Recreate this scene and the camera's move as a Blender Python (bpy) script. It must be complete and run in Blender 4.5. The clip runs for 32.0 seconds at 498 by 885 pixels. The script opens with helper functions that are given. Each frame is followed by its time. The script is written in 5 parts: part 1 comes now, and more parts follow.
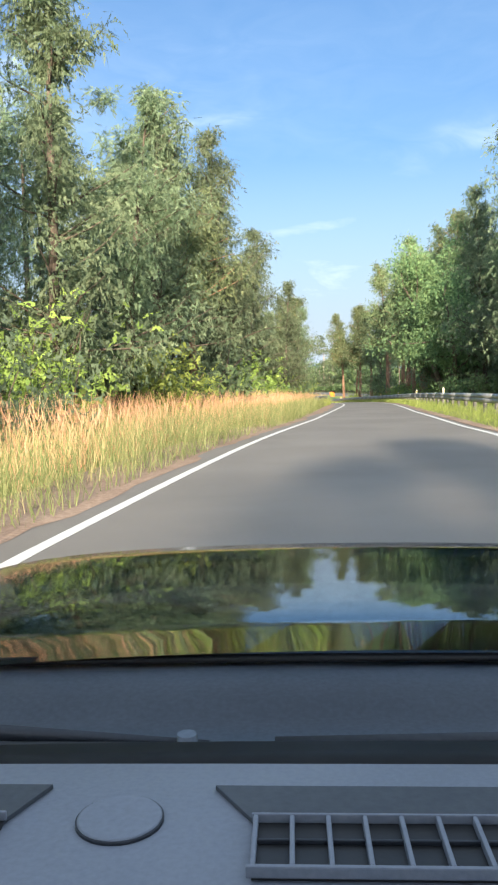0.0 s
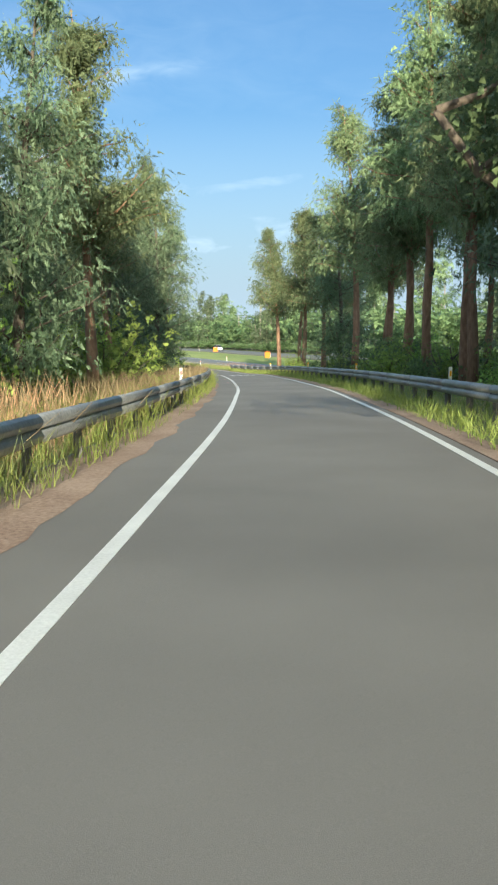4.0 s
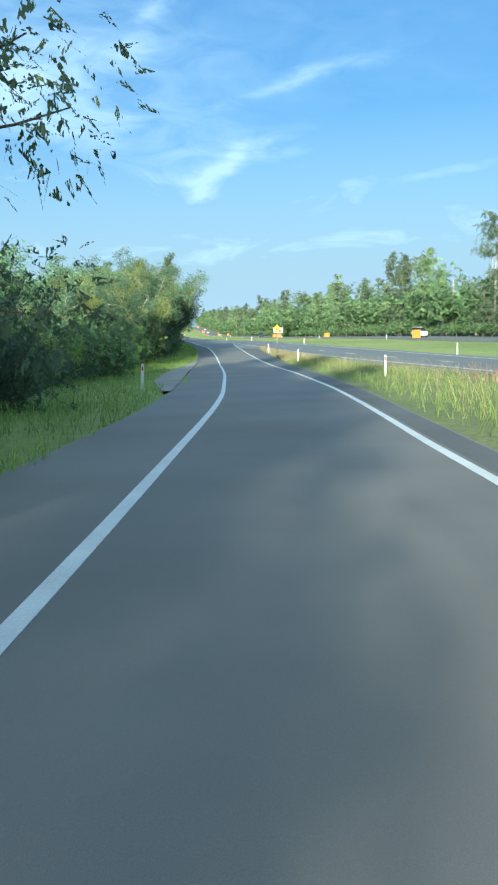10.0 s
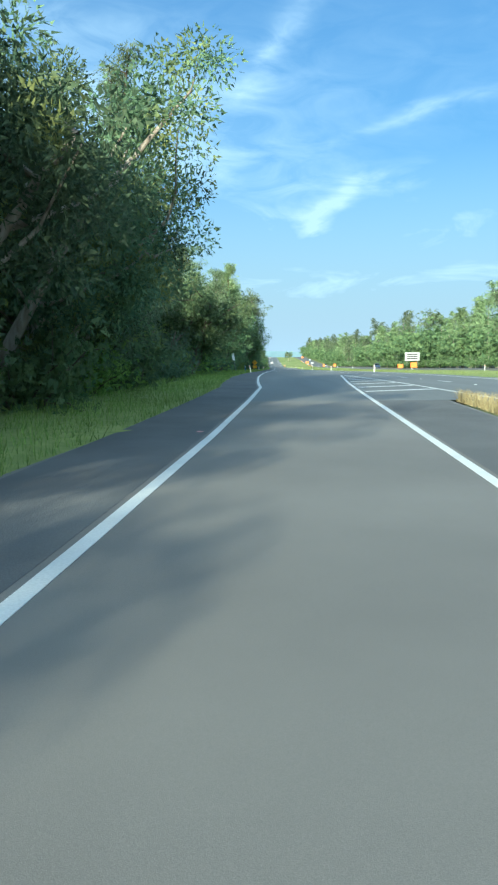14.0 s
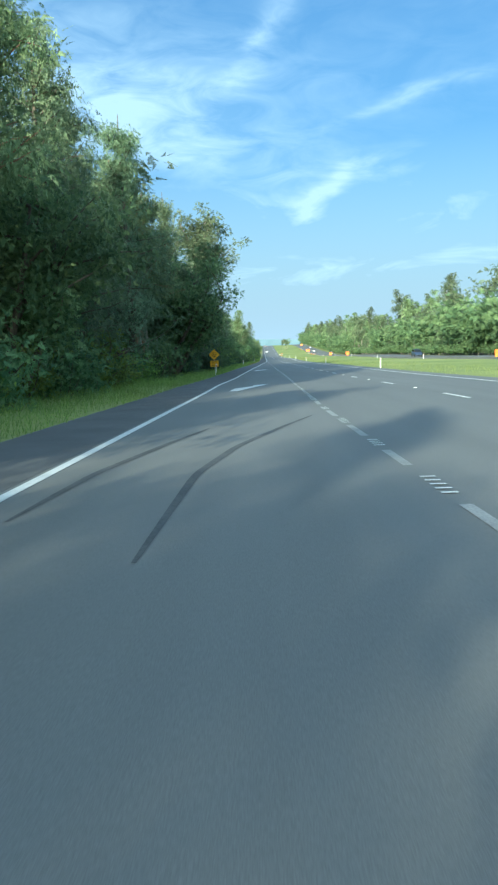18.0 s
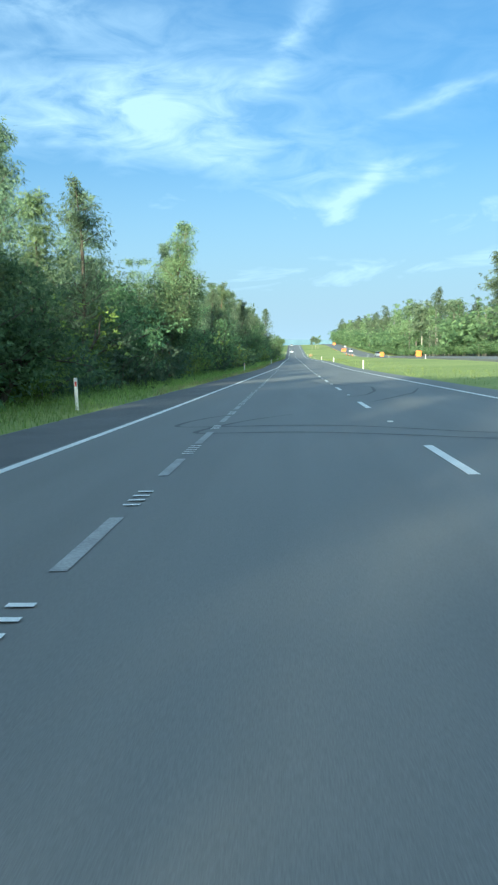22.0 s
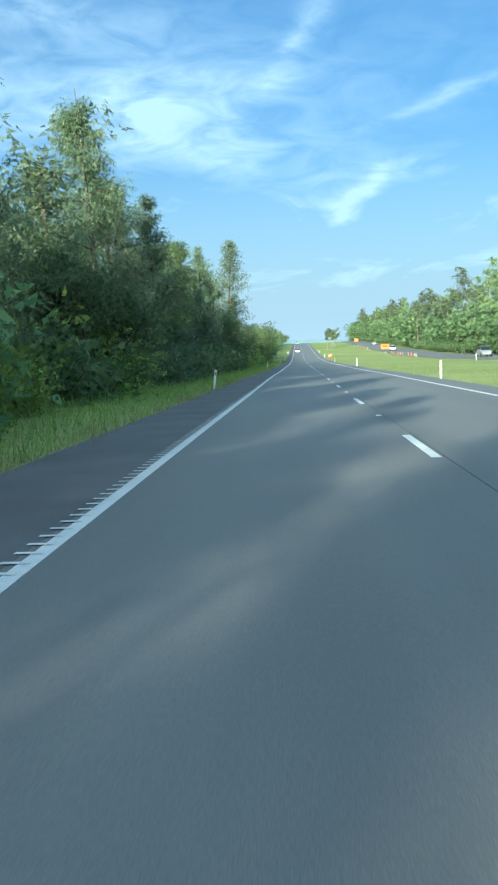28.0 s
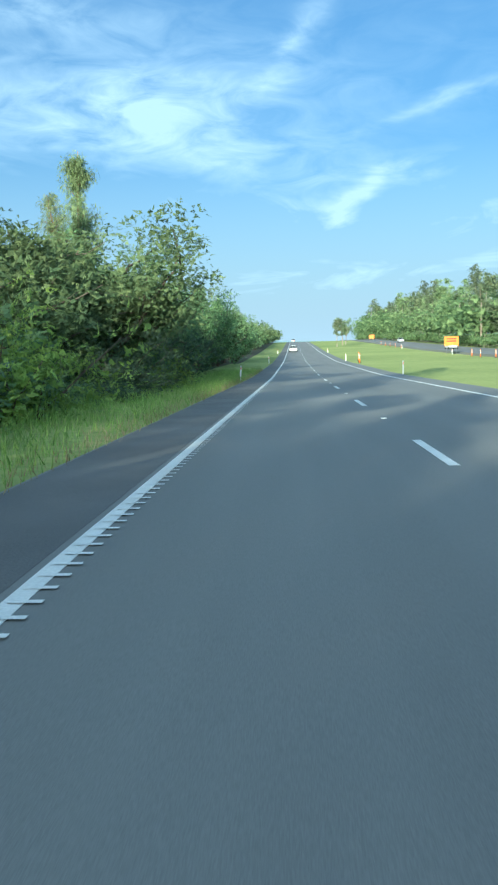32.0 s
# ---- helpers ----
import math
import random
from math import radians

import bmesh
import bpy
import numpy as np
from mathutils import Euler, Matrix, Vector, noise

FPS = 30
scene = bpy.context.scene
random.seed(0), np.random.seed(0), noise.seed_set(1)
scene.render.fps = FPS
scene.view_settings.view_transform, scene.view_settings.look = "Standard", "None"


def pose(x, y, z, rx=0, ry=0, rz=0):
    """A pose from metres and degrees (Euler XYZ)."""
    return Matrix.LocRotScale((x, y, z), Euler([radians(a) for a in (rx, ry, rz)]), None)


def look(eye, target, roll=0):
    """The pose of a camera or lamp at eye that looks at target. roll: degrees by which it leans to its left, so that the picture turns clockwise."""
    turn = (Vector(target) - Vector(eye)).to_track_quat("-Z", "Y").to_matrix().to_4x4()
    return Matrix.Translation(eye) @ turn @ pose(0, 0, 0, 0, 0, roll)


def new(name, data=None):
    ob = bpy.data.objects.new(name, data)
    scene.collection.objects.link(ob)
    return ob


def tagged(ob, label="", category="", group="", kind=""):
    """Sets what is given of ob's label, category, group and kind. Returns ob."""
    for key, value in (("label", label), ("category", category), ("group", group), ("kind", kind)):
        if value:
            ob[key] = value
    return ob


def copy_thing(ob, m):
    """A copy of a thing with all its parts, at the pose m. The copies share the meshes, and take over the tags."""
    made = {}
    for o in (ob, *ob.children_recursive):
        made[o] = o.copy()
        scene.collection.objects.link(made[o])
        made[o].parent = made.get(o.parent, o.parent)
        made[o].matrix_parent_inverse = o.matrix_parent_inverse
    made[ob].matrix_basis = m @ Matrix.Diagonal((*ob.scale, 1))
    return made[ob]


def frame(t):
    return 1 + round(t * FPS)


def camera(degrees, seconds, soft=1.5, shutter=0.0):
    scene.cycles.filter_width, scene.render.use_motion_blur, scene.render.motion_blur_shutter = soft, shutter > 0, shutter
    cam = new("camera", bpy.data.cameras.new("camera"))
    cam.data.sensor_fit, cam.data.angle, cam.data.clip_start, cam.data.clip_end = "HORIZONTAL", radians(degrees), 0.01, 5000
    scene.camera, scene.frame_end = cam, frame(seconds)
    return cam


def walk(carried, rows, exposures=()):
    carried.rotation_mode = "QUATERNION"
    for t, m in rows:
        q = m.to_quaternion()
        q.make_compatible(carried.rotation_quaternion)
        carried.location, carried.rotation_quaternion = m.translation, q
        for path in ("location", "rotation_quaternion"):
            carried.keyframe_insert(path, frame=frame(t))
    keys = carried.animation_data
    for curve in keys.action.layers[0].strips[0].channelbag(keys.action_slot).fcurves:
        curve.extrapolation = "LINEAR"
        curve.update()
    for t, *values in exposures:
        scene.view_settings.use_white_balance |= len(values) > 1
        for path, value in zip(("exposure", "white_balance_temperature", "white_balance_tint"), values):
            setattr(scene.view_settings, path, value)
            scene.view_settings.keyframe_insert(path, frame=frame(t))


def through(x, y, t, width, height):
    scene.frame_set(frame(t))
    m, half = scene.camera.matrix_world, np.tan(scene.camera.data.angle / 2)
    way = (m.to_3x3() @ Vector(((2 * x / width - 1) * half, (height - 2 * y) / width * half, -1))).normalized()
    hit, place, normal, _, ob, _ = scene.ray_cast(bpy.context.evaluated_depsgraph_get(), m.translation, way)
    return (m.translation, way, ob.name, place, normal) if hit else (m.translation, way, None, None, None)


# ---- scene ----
cam = camera(33.8, 32.0, soft=2.3, shutter=0.0)
# seconds, x, y, z, yaw, pitch, lean
PATH = [
    (0, -67.42, 1.10, 1.30, -15.64, -4.74, -1.18),
    (0.5, -64.76, 7.96, 1.32, -18.81, -5.07, -0.43),
    (1, -61.88, 14.51, 1.28, -20.54, -5.93, 0.03),
    (1.5, -59.00, 20.97, 1.17, -20.99, -6.40, 0.27),
    (2, -55.94, 27.76, 1.01, -20.91, -6.81, -0.08),
    (2.5, -52.76, 34.88, 0.84, -20.68, -6.90, -0.40),
    (3, -49.58, 42.12, 0.66, -20.36, -6.95, -0.01),
    (3.5, -46.38, 49.56, 0.45, -19.90, -7.17, -0.08),
    (4, -43.19, 56.98, 0.22, -19.55, -7.74, -0.15),
    (4.5, -40.04, 64.43, -0.04, -19.10, -7.91, -0.24),
    (5, -36.98, 71.98, -0.29, -18.45, -7.81, -0.37),
    (5.5, -34.03, 79.68, -0.55, -17.56, -7.59, -0.55),
    (6, -31.25, 87.59, -0.84, -16.38, -7.64, 0.36),
    (6.5, -28.61, 95.74, -1.15, -15.06, -7.72, 0.63),
    (7, -26.09, 104.16, -1.45, -13.71, -7.85, 0.46),
    (7.5, -23.60, 112.77, -1.74, -12.50, -7.90, 0.33),
    (8, -21.35, 121.06, -2.08, -11.40, -8.14, -0.01),
    (8.5, -19.31, 129.52, -2.49, -10.13, -8.19, 0.45),
    (9, -17.47, 138.29, -2.89, -8.87, -8.06, 1.05),
    (9.5, -15.63, 147.57, -3.19, -7.74, -8.11, -0.12),
    (10, -13.84, 157.42, -3.45, -6.38, -7.97, -1.27),
    (10.5, -12.30, 167.87, -3.74, -5.12, -7.78, -0.64),
    (11, -10.91, 178.72, -4.05, -3.87, -7.56, -0.75),
    (11.5, -9.67, 189.31, -4.30, -2.66, -7.21, -1.38),
    (12, -8.73, 198.81, -4.48, -1.57, -6.94, -1.58),
    (12.5, -8.03, 208.04, -4.66, -0.84, -6.47, -0.67),
    (13, -7.42, 217.31, -4.83, -0.27, -6.13, -0.09),
    (13.5, -6.78, 226.97, -4.91, 0.42, -5.86, -0.20),
    (14, -6.38, 236.98, -4.90, 0.93, -5.68, -0.32),
    (14.5, -6.13, 247.13, -4.88, 1.28, -5.61, -0.54),
    (15, -5.96, 257.43, -4.84, 1.66, -5.24, -0.55),
    (15.5, -5.78, 268.01, -4.78, 1.67, -5.12, -0.63),
    (16, -5.51, 279.02, -4.73, 1.30, -5.33, -0.78),
    (16.5, -5.07, 290.60, -4.71, 0.83, -5.80, -1.03),
    (17, -4.56, 302.90, -4.77, 0.95, -6.19, -1.66),
    (17.5, -3.99, 315.79, -4.88, 0.93, -6.31, -1.49),
    (18, -3.34, 329.01, -4.93, 0.93, -6.42, -1.91),
    (18.5, -2.74, 342.47, -5.05, 0.66, -6.54, -1.05),
    (19, -2.15, 356.07, -5.15, 0.54, -6.33, -0.73),
    (19.5, -1.47, 369.56, -5.31, 0.92, -6.32, -0.72),
    (20, -0.93, 383.05, -5.44, 1.45, -6.26, -0.70),
    (20.5, -0.61, 396.69, -5.58, 1.83, -6.21, -0.57),
    (21, -0.37, 410.48, -5.69, 2.29, -6.15, -1.12),
    (21.5, -0.16, 424.33, -5.80, 2.70, -6.18, -1.28),
    (22, -0.06, 438.50, -5.89, 2.90, -6.32, -1.33),
    (22.5, 0.07, 452.55, -6.02, 2.95, -6.46, -1.28),
    (23, 0.19, 466.49, -6.15, 2.96, -6.52, -1.11),
    (23.5, 0.25, 480.34, -6.29, 3.07, -6.38, -1.23),
    (24, 0.28, 494.12, -6.42, 3.22, -6.17, -1.16),
    (24.5, 0.31, 507.86, -6.54, 3.32, -6.03, -1.39),
    (25, 0.34, 521.60, -6.65, 3.21, -6.05, -1.35),
    (25.5, 0.40, 535.48, -6.73, 3.19, -6.11, -1.36),
    (26, 0.42, 549.40, -6.77, 3.14, -5.68, -1.24),
    (26.5, 0.43, 563.33, -6.75, 3.12, -5.45, -1.28),
    (27, 0.48, 577.27, -6.72, 3.14, -5.65, -1.45),
    (27.5, 0.59, 591.21, -6.75, 3.26, -6.17, -1.78),
    (28, 0.75, 605.11, -6.85, 3.40, -6.18, -2.00),
    (28.5, 0.80, 619.05, -6.98, 3.49, -6.18, -1.93),
    (29, 0.76, 633.08, -7.05, 3.54, -6.22, -1.79),
    (29.5, 0.73, 647.01, -7.09, 3.49, -6.27, -1.36),
    (30, 0.76, 660.83, -7.20, 3.37, -6.22, -1.38),
    (30.5, 0.83, 674.44, -7.33, 3.23, -6.15, -1.35),
    (31, 0.89, 687.57, -7.43, 3.06, -6.21, -0.85),
    (31.5, 0.92, 700.74, -7.47, 3.08, -6.11, -1.53),
    (32, 1.02, 713.84, -7.52, 3.04, -6.09, -1.56),
]


def aim(x, y, z, yaw, pitch, lean):
    a, b = radians(yaw), radians(pitch)
    ahead = Vector((-math.sin(a) * math.cos(b), math.cos(a) * math.cos(b), math.sin(b)))
    return look((x, y, z), Vector((x, y, z)) + 2 * ahead, lean)


walk(cam, [(row[0], aim(*row[1:])) for row in PATH],
     exposures=[(0, 1.42, 6000, 7), (1, 1.2, 5600, -3), (3, 1.15, 5600, -3), (6, 1.12, 5850, 0), (8, 1.1, 5550, -4), (9, 1.08, 5150, -9), (11, 1.15, 5050, -11), (14, 1.15, 5080, -13), (32, 1.15, 5080, -13)])

# ---- light: low afternoon sun from behind, blue sky with thin streaks of cloud ----
SUN_HEADING, SUN_HEIGHT = radians(-17.8), radians(14)
sun = new("sun", bpy.data.lights.new("sun", "SUN"))
sun.data.energy, sun.data.angle, sun.data.color = 5.0, radians(0.6), (1.0, 0.80, 0.56)
sun_way = Vector((-math.sin(SUN_HEADING) * math.cos(SUN_HEIGHT), math.cos(SUN_HEADING) * math.cos(SUN_HEIGHT), -math.sin(SUN_HEIGHT)))
sun.matrix_world = look((0, 0, 60), Vector((0, 0, 60)) + sun_way)
sun_from = -sun_way


def sky():
    world = bpy.data.worlds.new("sky")
    scene.world = world
    world.use_nodes = True
    nt = world.node_tree
    nd, lk = nt.nodes, nt.links
    nd.clear()
    out = nd.new("ShaderNodeOutputWorld")
    bg = nd.new("ShaderNodeBackground")
    tex = nd.new("ShaderNodeTexSky")
    tex.sky_type = "NISHITA"
    tex.sun_disc = False
    tex.sun_elevation = SUN_HEIGHT
    tex.sun_rotation = math.atan2(sun_from.x, sun_from.y)
    tex.altitude, tex.air_density, tex.dust_density, tex.ozone_density = 0, 1.0, 4.5, 3.6
    # thin high cloud on a flat layer overhead
    co = nd.new("ShaderNodeTexCoord")
    sep = nd.new("ShaderNodeSeparateXYZ")
    lk.new(co.outputs["Generated"], sep.inputs[0])

    def math_node(op, a, b):
        m = nd.new("ShaderNodeMath")
        m.operation = op
        for i, v in enumerate((a, b)):
            if isinstance(v, (int, float)):
                m.inputs[i].default_value = v
            elif v is not None:
                lk.new(v, m.inputs[i])
        return m.outputs[0]

    # heading and height above the horizon, in degrees
    heading = math_node("MULTIPLY", math_node("ARCTAN2", sep.outputs[0], sep.outputs[1]), 57.2958)
    height = math_node("MULTIPLY", math_node("ARCSINE", sep.outputs[2], None), 57.2958)
    flat = nd.new("ShaderNodeCombineXYZ")
    lk.new(math_node("MULTIPLY", heading, 0.10), flat.inputs[0])
    lk.new(math_node("MULTIPLY", height, 0.27), flat.inputs[1])
    mp = nd.new("ShaderNodeMapping")
    mp.inputs["Rotation"].default_value = (0, 0, radians(-14))
    lk.new(flat.outputs[0], mp.inputs[0])
    fine = nd.new("ShaderNodeTexNoise")
    fine.inputs["Scale"].default_value, fine.inputs["Detail"].default_value = 1.9, 11.0
    fine.inputs["Roughness"].default_value, fine.inputs["Distortion"].default_value = 0.58, 0.9
    lk.new(mp.outputs[0], fine.inputs["Vector"])
    warp = nd.new("ShaderNodeTexNoise")
    warp.inputs["Scale"].default_value, warp.inputs["Detail"].default_value = 1.3, 4.0
    lk.new(mp.outputs[0], warp.inputs["Vector"])
    split = nd.new("ShaderNodeSeparateColor")
    lk.new(warp.outputs["Color"], split.inputs[0])
    east = math_node("ADD", heading, math_node("MULTIPLY", math_node("SUBTRACT", split.outputs[0], 0.5), 7.0))
    rise = math_node("ADD", height, math_node("MULTIPLY", math_node("SUBTRACT", split.outputs[1], 0.5), 4.5))

    def wisp(h, e, wide, thick, tilt, much):
        """One soft streak of high cloud round a heading and a height."""
        c, s = math.cos(radians(tilt)), math.sin(radians(tilt))
        dh, de = math_node("SUBTRACT", east, h), math_node("SUBTRACT", rise, e)
        u = math_node("DIVIDE", math_node("ADD", math_node("MULTIPLY", dh, c), math_node("MULTIPLY", de, s)), wide)
        v = math_node("DIVIDE", math_node("SUBTRACT", math_node("MULTIPLY", de, c), math_node("MULTIPLY", dh, s)), thick)
        r = math_node("ADD", math_node("MULTIPLY", u, u), math_node("MULTIPLY", v, v))
        return math_node("MULTIPLY", math_node("EXPONENT", math_node("MULTIPLY", r, -1.0), None), much)

    cover = None
    for row in ((-12, 15.8, 10, 2.6, 2, 0.62), (-8, 16.8, 4.5, 1.0, 5, 0.30), (0.5, 19.8, 5.5, 1.0, 48, 0.42), (5.4, 10.7, 3.4, 0.7, 32, 0.75), (1.2, 9.7, 4.0, 0.7, -6, 0.5),
                (11.5, 8.3, 7, 0.8, 5, 0.5), (3, 5.2, 15, 1.3, 2, 0.6), (-7, 9.9, 1.7, 0.35, 6, 0.6), (-2, 12.6, 11, 2.0, -9, 0.5), (11, 16.0, 5, 0.5, 13, 0.35),
                (21, 10, 5, 0.8, 6, 0.5), (26, 6, 12, 1.5, 0, 0.5), (-18, 21.5, 10, 1.6, -6, 0.4), (34, 15, 8, 1.2, 10, 0.4), (-60, 18, 25, 6, 4, 0.5), (75, 20, 30, 6, -5, 0.45),
                (-4, 17, 24, 6, 0, 0.22), (8, 4, 40, 3.2, 0, 0.25)):
        one = wisp(*row)
        cover = one if cover is None else math_node("ADD", cover, one)
    # more thin cloud overhead, out of view, added to brighten the shaded ground
    above = nd.new("ShaderNodeMapRange")
    above.inputs["From Min"].default_value, above.inputs["From Max"].default_value = 24.0, 38.0
    above.inputs["To Min"].default_value, above.inputs["To Max"].default_value = 0.0, 0.75
    lk.new(height, above.inputs["Value"])
    cover = math_node("ADD", cover, above.outputs[0])
    ramp = nd.new("ShaderNodeMapRange")
    ramp.inputs["From Min"].default_value, ramp.inputs["From Max"].default_value = 0.33, 0.68
    ramp.inputs["To Min"].default_value, ramp.inputs["To Max"].default_value = 0.30, 1.25
    ramp.clamp = True
    lk.new(fine.outputs[0], ramp.inputs["Value"])
    veil = math_node("MULTIPLY", ramp.outputs[0], cover)
    # whiter towards the horizon
    low = nd.new("ShaderNodeMapRange")
    low.inputs["From Min"].default_value, low.inputs["From Max"].default_value = 0.0, 0.26
    low.inputs["To Min"].default_value, low.inputs["To Max"].default_value = 0.8, 0.0
    lk.new(sep.outputs[2], low.inputs["Value"])
    both = math_node("MINIMUM", math_node("MAXIMUM", veil, low.outputs[0]), 0.9)
    mix = nd.new("ShaderNodeMix")
    mix.data_type = "RGBA"
    mix.inputs["B"].default_value = (4.1, 4.6, 5.2, 1)
    lk.new(both, mix.inputs["Factor"])
    lk.new(tex.outputs[0], mix.inputs["A"])
    lk.new(mix.outputs["Result"], bg.inputs["Color"])
    bg.inputs["Strength"].default_value = 0.095
    lk.new(bg.outputs[0], out.inputs[0])


sky()

# ---- plan: y runs along the motorway, x to the right ----
RAMP = [(-80, -103.0, 0.6), (-30, -80.2, 0.2), (1.1, -67.2, 0.0), (14.5, -61.9, -0.02), (27.8, -56.0, -0.29), (42.1, -49.7, -0.64), (57, -43.25, -1.08),
        (72, -37, -1.59), (87.6, -31.2, -2.14), (104.2, -26.1, -2.75), (121, -21.4, -3.38), (138.3, -17.5, -4.19), (157.4, -14.0, -4.75),
        (178.7, -10.9, -5.35), (198.8, -8.7, -5.78), (217.3, -7.1, -6.13), (237, -6.1, -6.2), (257.4, -5.85, -6.14), (279, -5.56, -6.03),
        (302.9, -4.7, -6.07), (329, -3.5, -6.23), (356, -2.1, -6.45), (383, -1.0, -6.74), (410.5, -0.45, -6.97)]
MOTOR = [(-400, -4.4), (0, -5.0), (120, -5.4), (210, -5.9), (280, -6.03), (303, -6.07), (329, -6.23), (356, -6.45), (383, -6.74), (410.5, -6.97),
         (438.5, -7.19), (466.5, -7.45), (494, -7.72), (521.6, -7.95), (549, -8.07), (577, -8.05), (605, -8.15), (633, -8.35), (661, -8.5),
         (687.6, -8.73), (714, -8.82), (770, -9.1), (830, -8.7), (900, -7.3), (1000, -4.6), (1100, -2.1), (1180, -0.9), (1260, -0.9), (1500, -3.0), (3000, -12.0)]
GRID_Y = np.arange(-400.0, 3001.0, 1.0)


def eased(xs, vs, half=9):
    v = np.interp(GRID_Y, xs, vs)
    k = np.hanning(2 * half + 3)[1:-1]
    return np.convolve(np.pad(v, half, mode="edge"), k / k.sum(), mode="valid")


R_ARR = np.array(RAMP)
RAMP_X = eased(R_ARR[:, 0], R_ARR[:, 1])
below = GRID_Y < -60
RAMP_X[below] = np.interp(-60.0, GRID_Y, RAMP_X) + (GRID_Y[below] + 60) * 0.43
RAMP_Z = eased(R_ARR[:, 0], R_ARR[:, 2])
MOTOR_Z = eased(np.array(MOTOR)[:, 0], np.array(MOTOR)[:, 1], 14)


def at_y(table, y):
    return np.interp(y, GRID_Y, table)


def ramp_x(y):
    return at_y(RAMP_X, y)


def lane_x(y):
    """The line between the two motorway lanes."""
    y = np.asarray(y, float)
    return 1.9 + np.where(y < 400, 0.7 * ((400 - y) / 100) ** 2 * np.clip(y / 200 + 1.2, 0, 1), 0) + np.where(y > 450, (y - 450) * 0.0038, 0) + np.interp(y, [300, 340, 380, 420, 460, 540, 620, 700, 780], [0.44, 0.32, 0.19, 0.08, 0.01, -0.02, -0.04, -0.0, -0.12])


def by_table(pairs):
    a = np.array(pairs, float)
    return lambda y: np.interp(y, a[:, 0], a[:, 1])


slant = lambda y: np.sqrt(1 + np.gradient(RAMP_X)[np.clip(np.round(np.asarray(y) + 400).astype(int), 0, 3400)] ** 2)
left_off = by_table([(-60, -2.85), (-4, -2.86), (7, -2.52), (14, -2.10), (20, -1.82), (28, -1.41), (40, -1.22), (51, -1.11), (62, -1.17), (84, -1.41), (105, -1.32), (126, -1.27), (137, -1.18), (150, -1.05), (161, -1.12), (172, -1.21), (183, -1.32), (194, -1.54), (205, -1.75), (217, -1.99), (227, -1.93), (238, -1.78), (251, -1.29), (262, -1.00), (273, -0.80), (285, -1.27), (296, -1.68), (304, -1.88), (315, -2.21), (327, -2.56), (338, -2.85), (352, -3.29), (361, -3.55), (370, -3.84), (383, -3.94)])
right_off = by_table([(-60, 3.20), (-4, 3.20), (8, 3.13), (16, 3.09), (20, 2.77), (33, 2.37), (44, 2.36), (56, 2.37), (80, 2.21), (109, 2.24), (128, 2.41), (142, 2.53), (155, 2.39), (168, 2.23), (184, 2.26), (198, 1.99), (212, 1.60), (224, 1.50), (234, 1.65), (242, 1.89), (257, 2.59), (268, 3.06), (285, 3.83), (303, 4.65)])
far_left = by_table([(383, -4.97), (396, -4.73), (414, -4.35), (428, -4.09), (447, -3.64), (460, -3.33), (480, -3.00), (506, -2.56), (520, -2.21), (531, -1.92), (544, -1.52), (557, -1.37), (579, -1.18), (601, -1.08), (623, -1.03), (641, -0.96), (667, -0.89), (696, -0.69), (715, -0.55), (770, -0.21), (3000, 8.20)])


def left_line(y):
    """The white line along the near edge of the ramp and then of the motorway."""
    y = np.asarray(y, float)
    return np.where(y < 383, ramp_x(y) + left_off(y) * slant(y), far_left(y))


def right_line(y):
    return ramp_x(y) + right_off(y) * slant(y)


def median_line(y):
    return lane_x(y) + 4.11


def merge_line(y):
    return np.interp(y, [303, 308, 318, 335, 349, 371, 390, 410, 430, 460, 500, 530, 545], [-0.08, -0.54, -1.15, -1.63, -1.81, -1.69, -1.59, -1.6, -1.58, -1.47, -1.4, -1.28, -1.19])


def motor_left(y):
    """The white line along the near lane of the motorway before the ramp has joined."""
    return lane_x(y) - 2.75


def surf(x, y):
    """The height of the finished ground."""
    x, y = np.asarray(x, float), np.asarray(y, float)
    zr, zm = at_y(RAMP_Z, y), at_y(MOTOR_Z, y)
    a = ramp_x(y) + 4.5
    b = np.maximum(a + 10, lane_x(y) - 5.0)
    u = np.clip((x - a) / (b - a), 0, 1)
    u = u * u * (3 - 2 * u)
    z = np.where(y < 300, zr * (1 - u) + zm * u, zm)
    side = np.clip((x - 40) / 60, 0, 1)
    return z + side * 1.2


# ---- materials ----
def nodes_of(name):
    m = bpy.data.materials.new(name)
    m.use_nodes = True
    nt = m.node_tree
    return m, nt.nodes, nt.links, nt.nodes["Principled BSDF"]


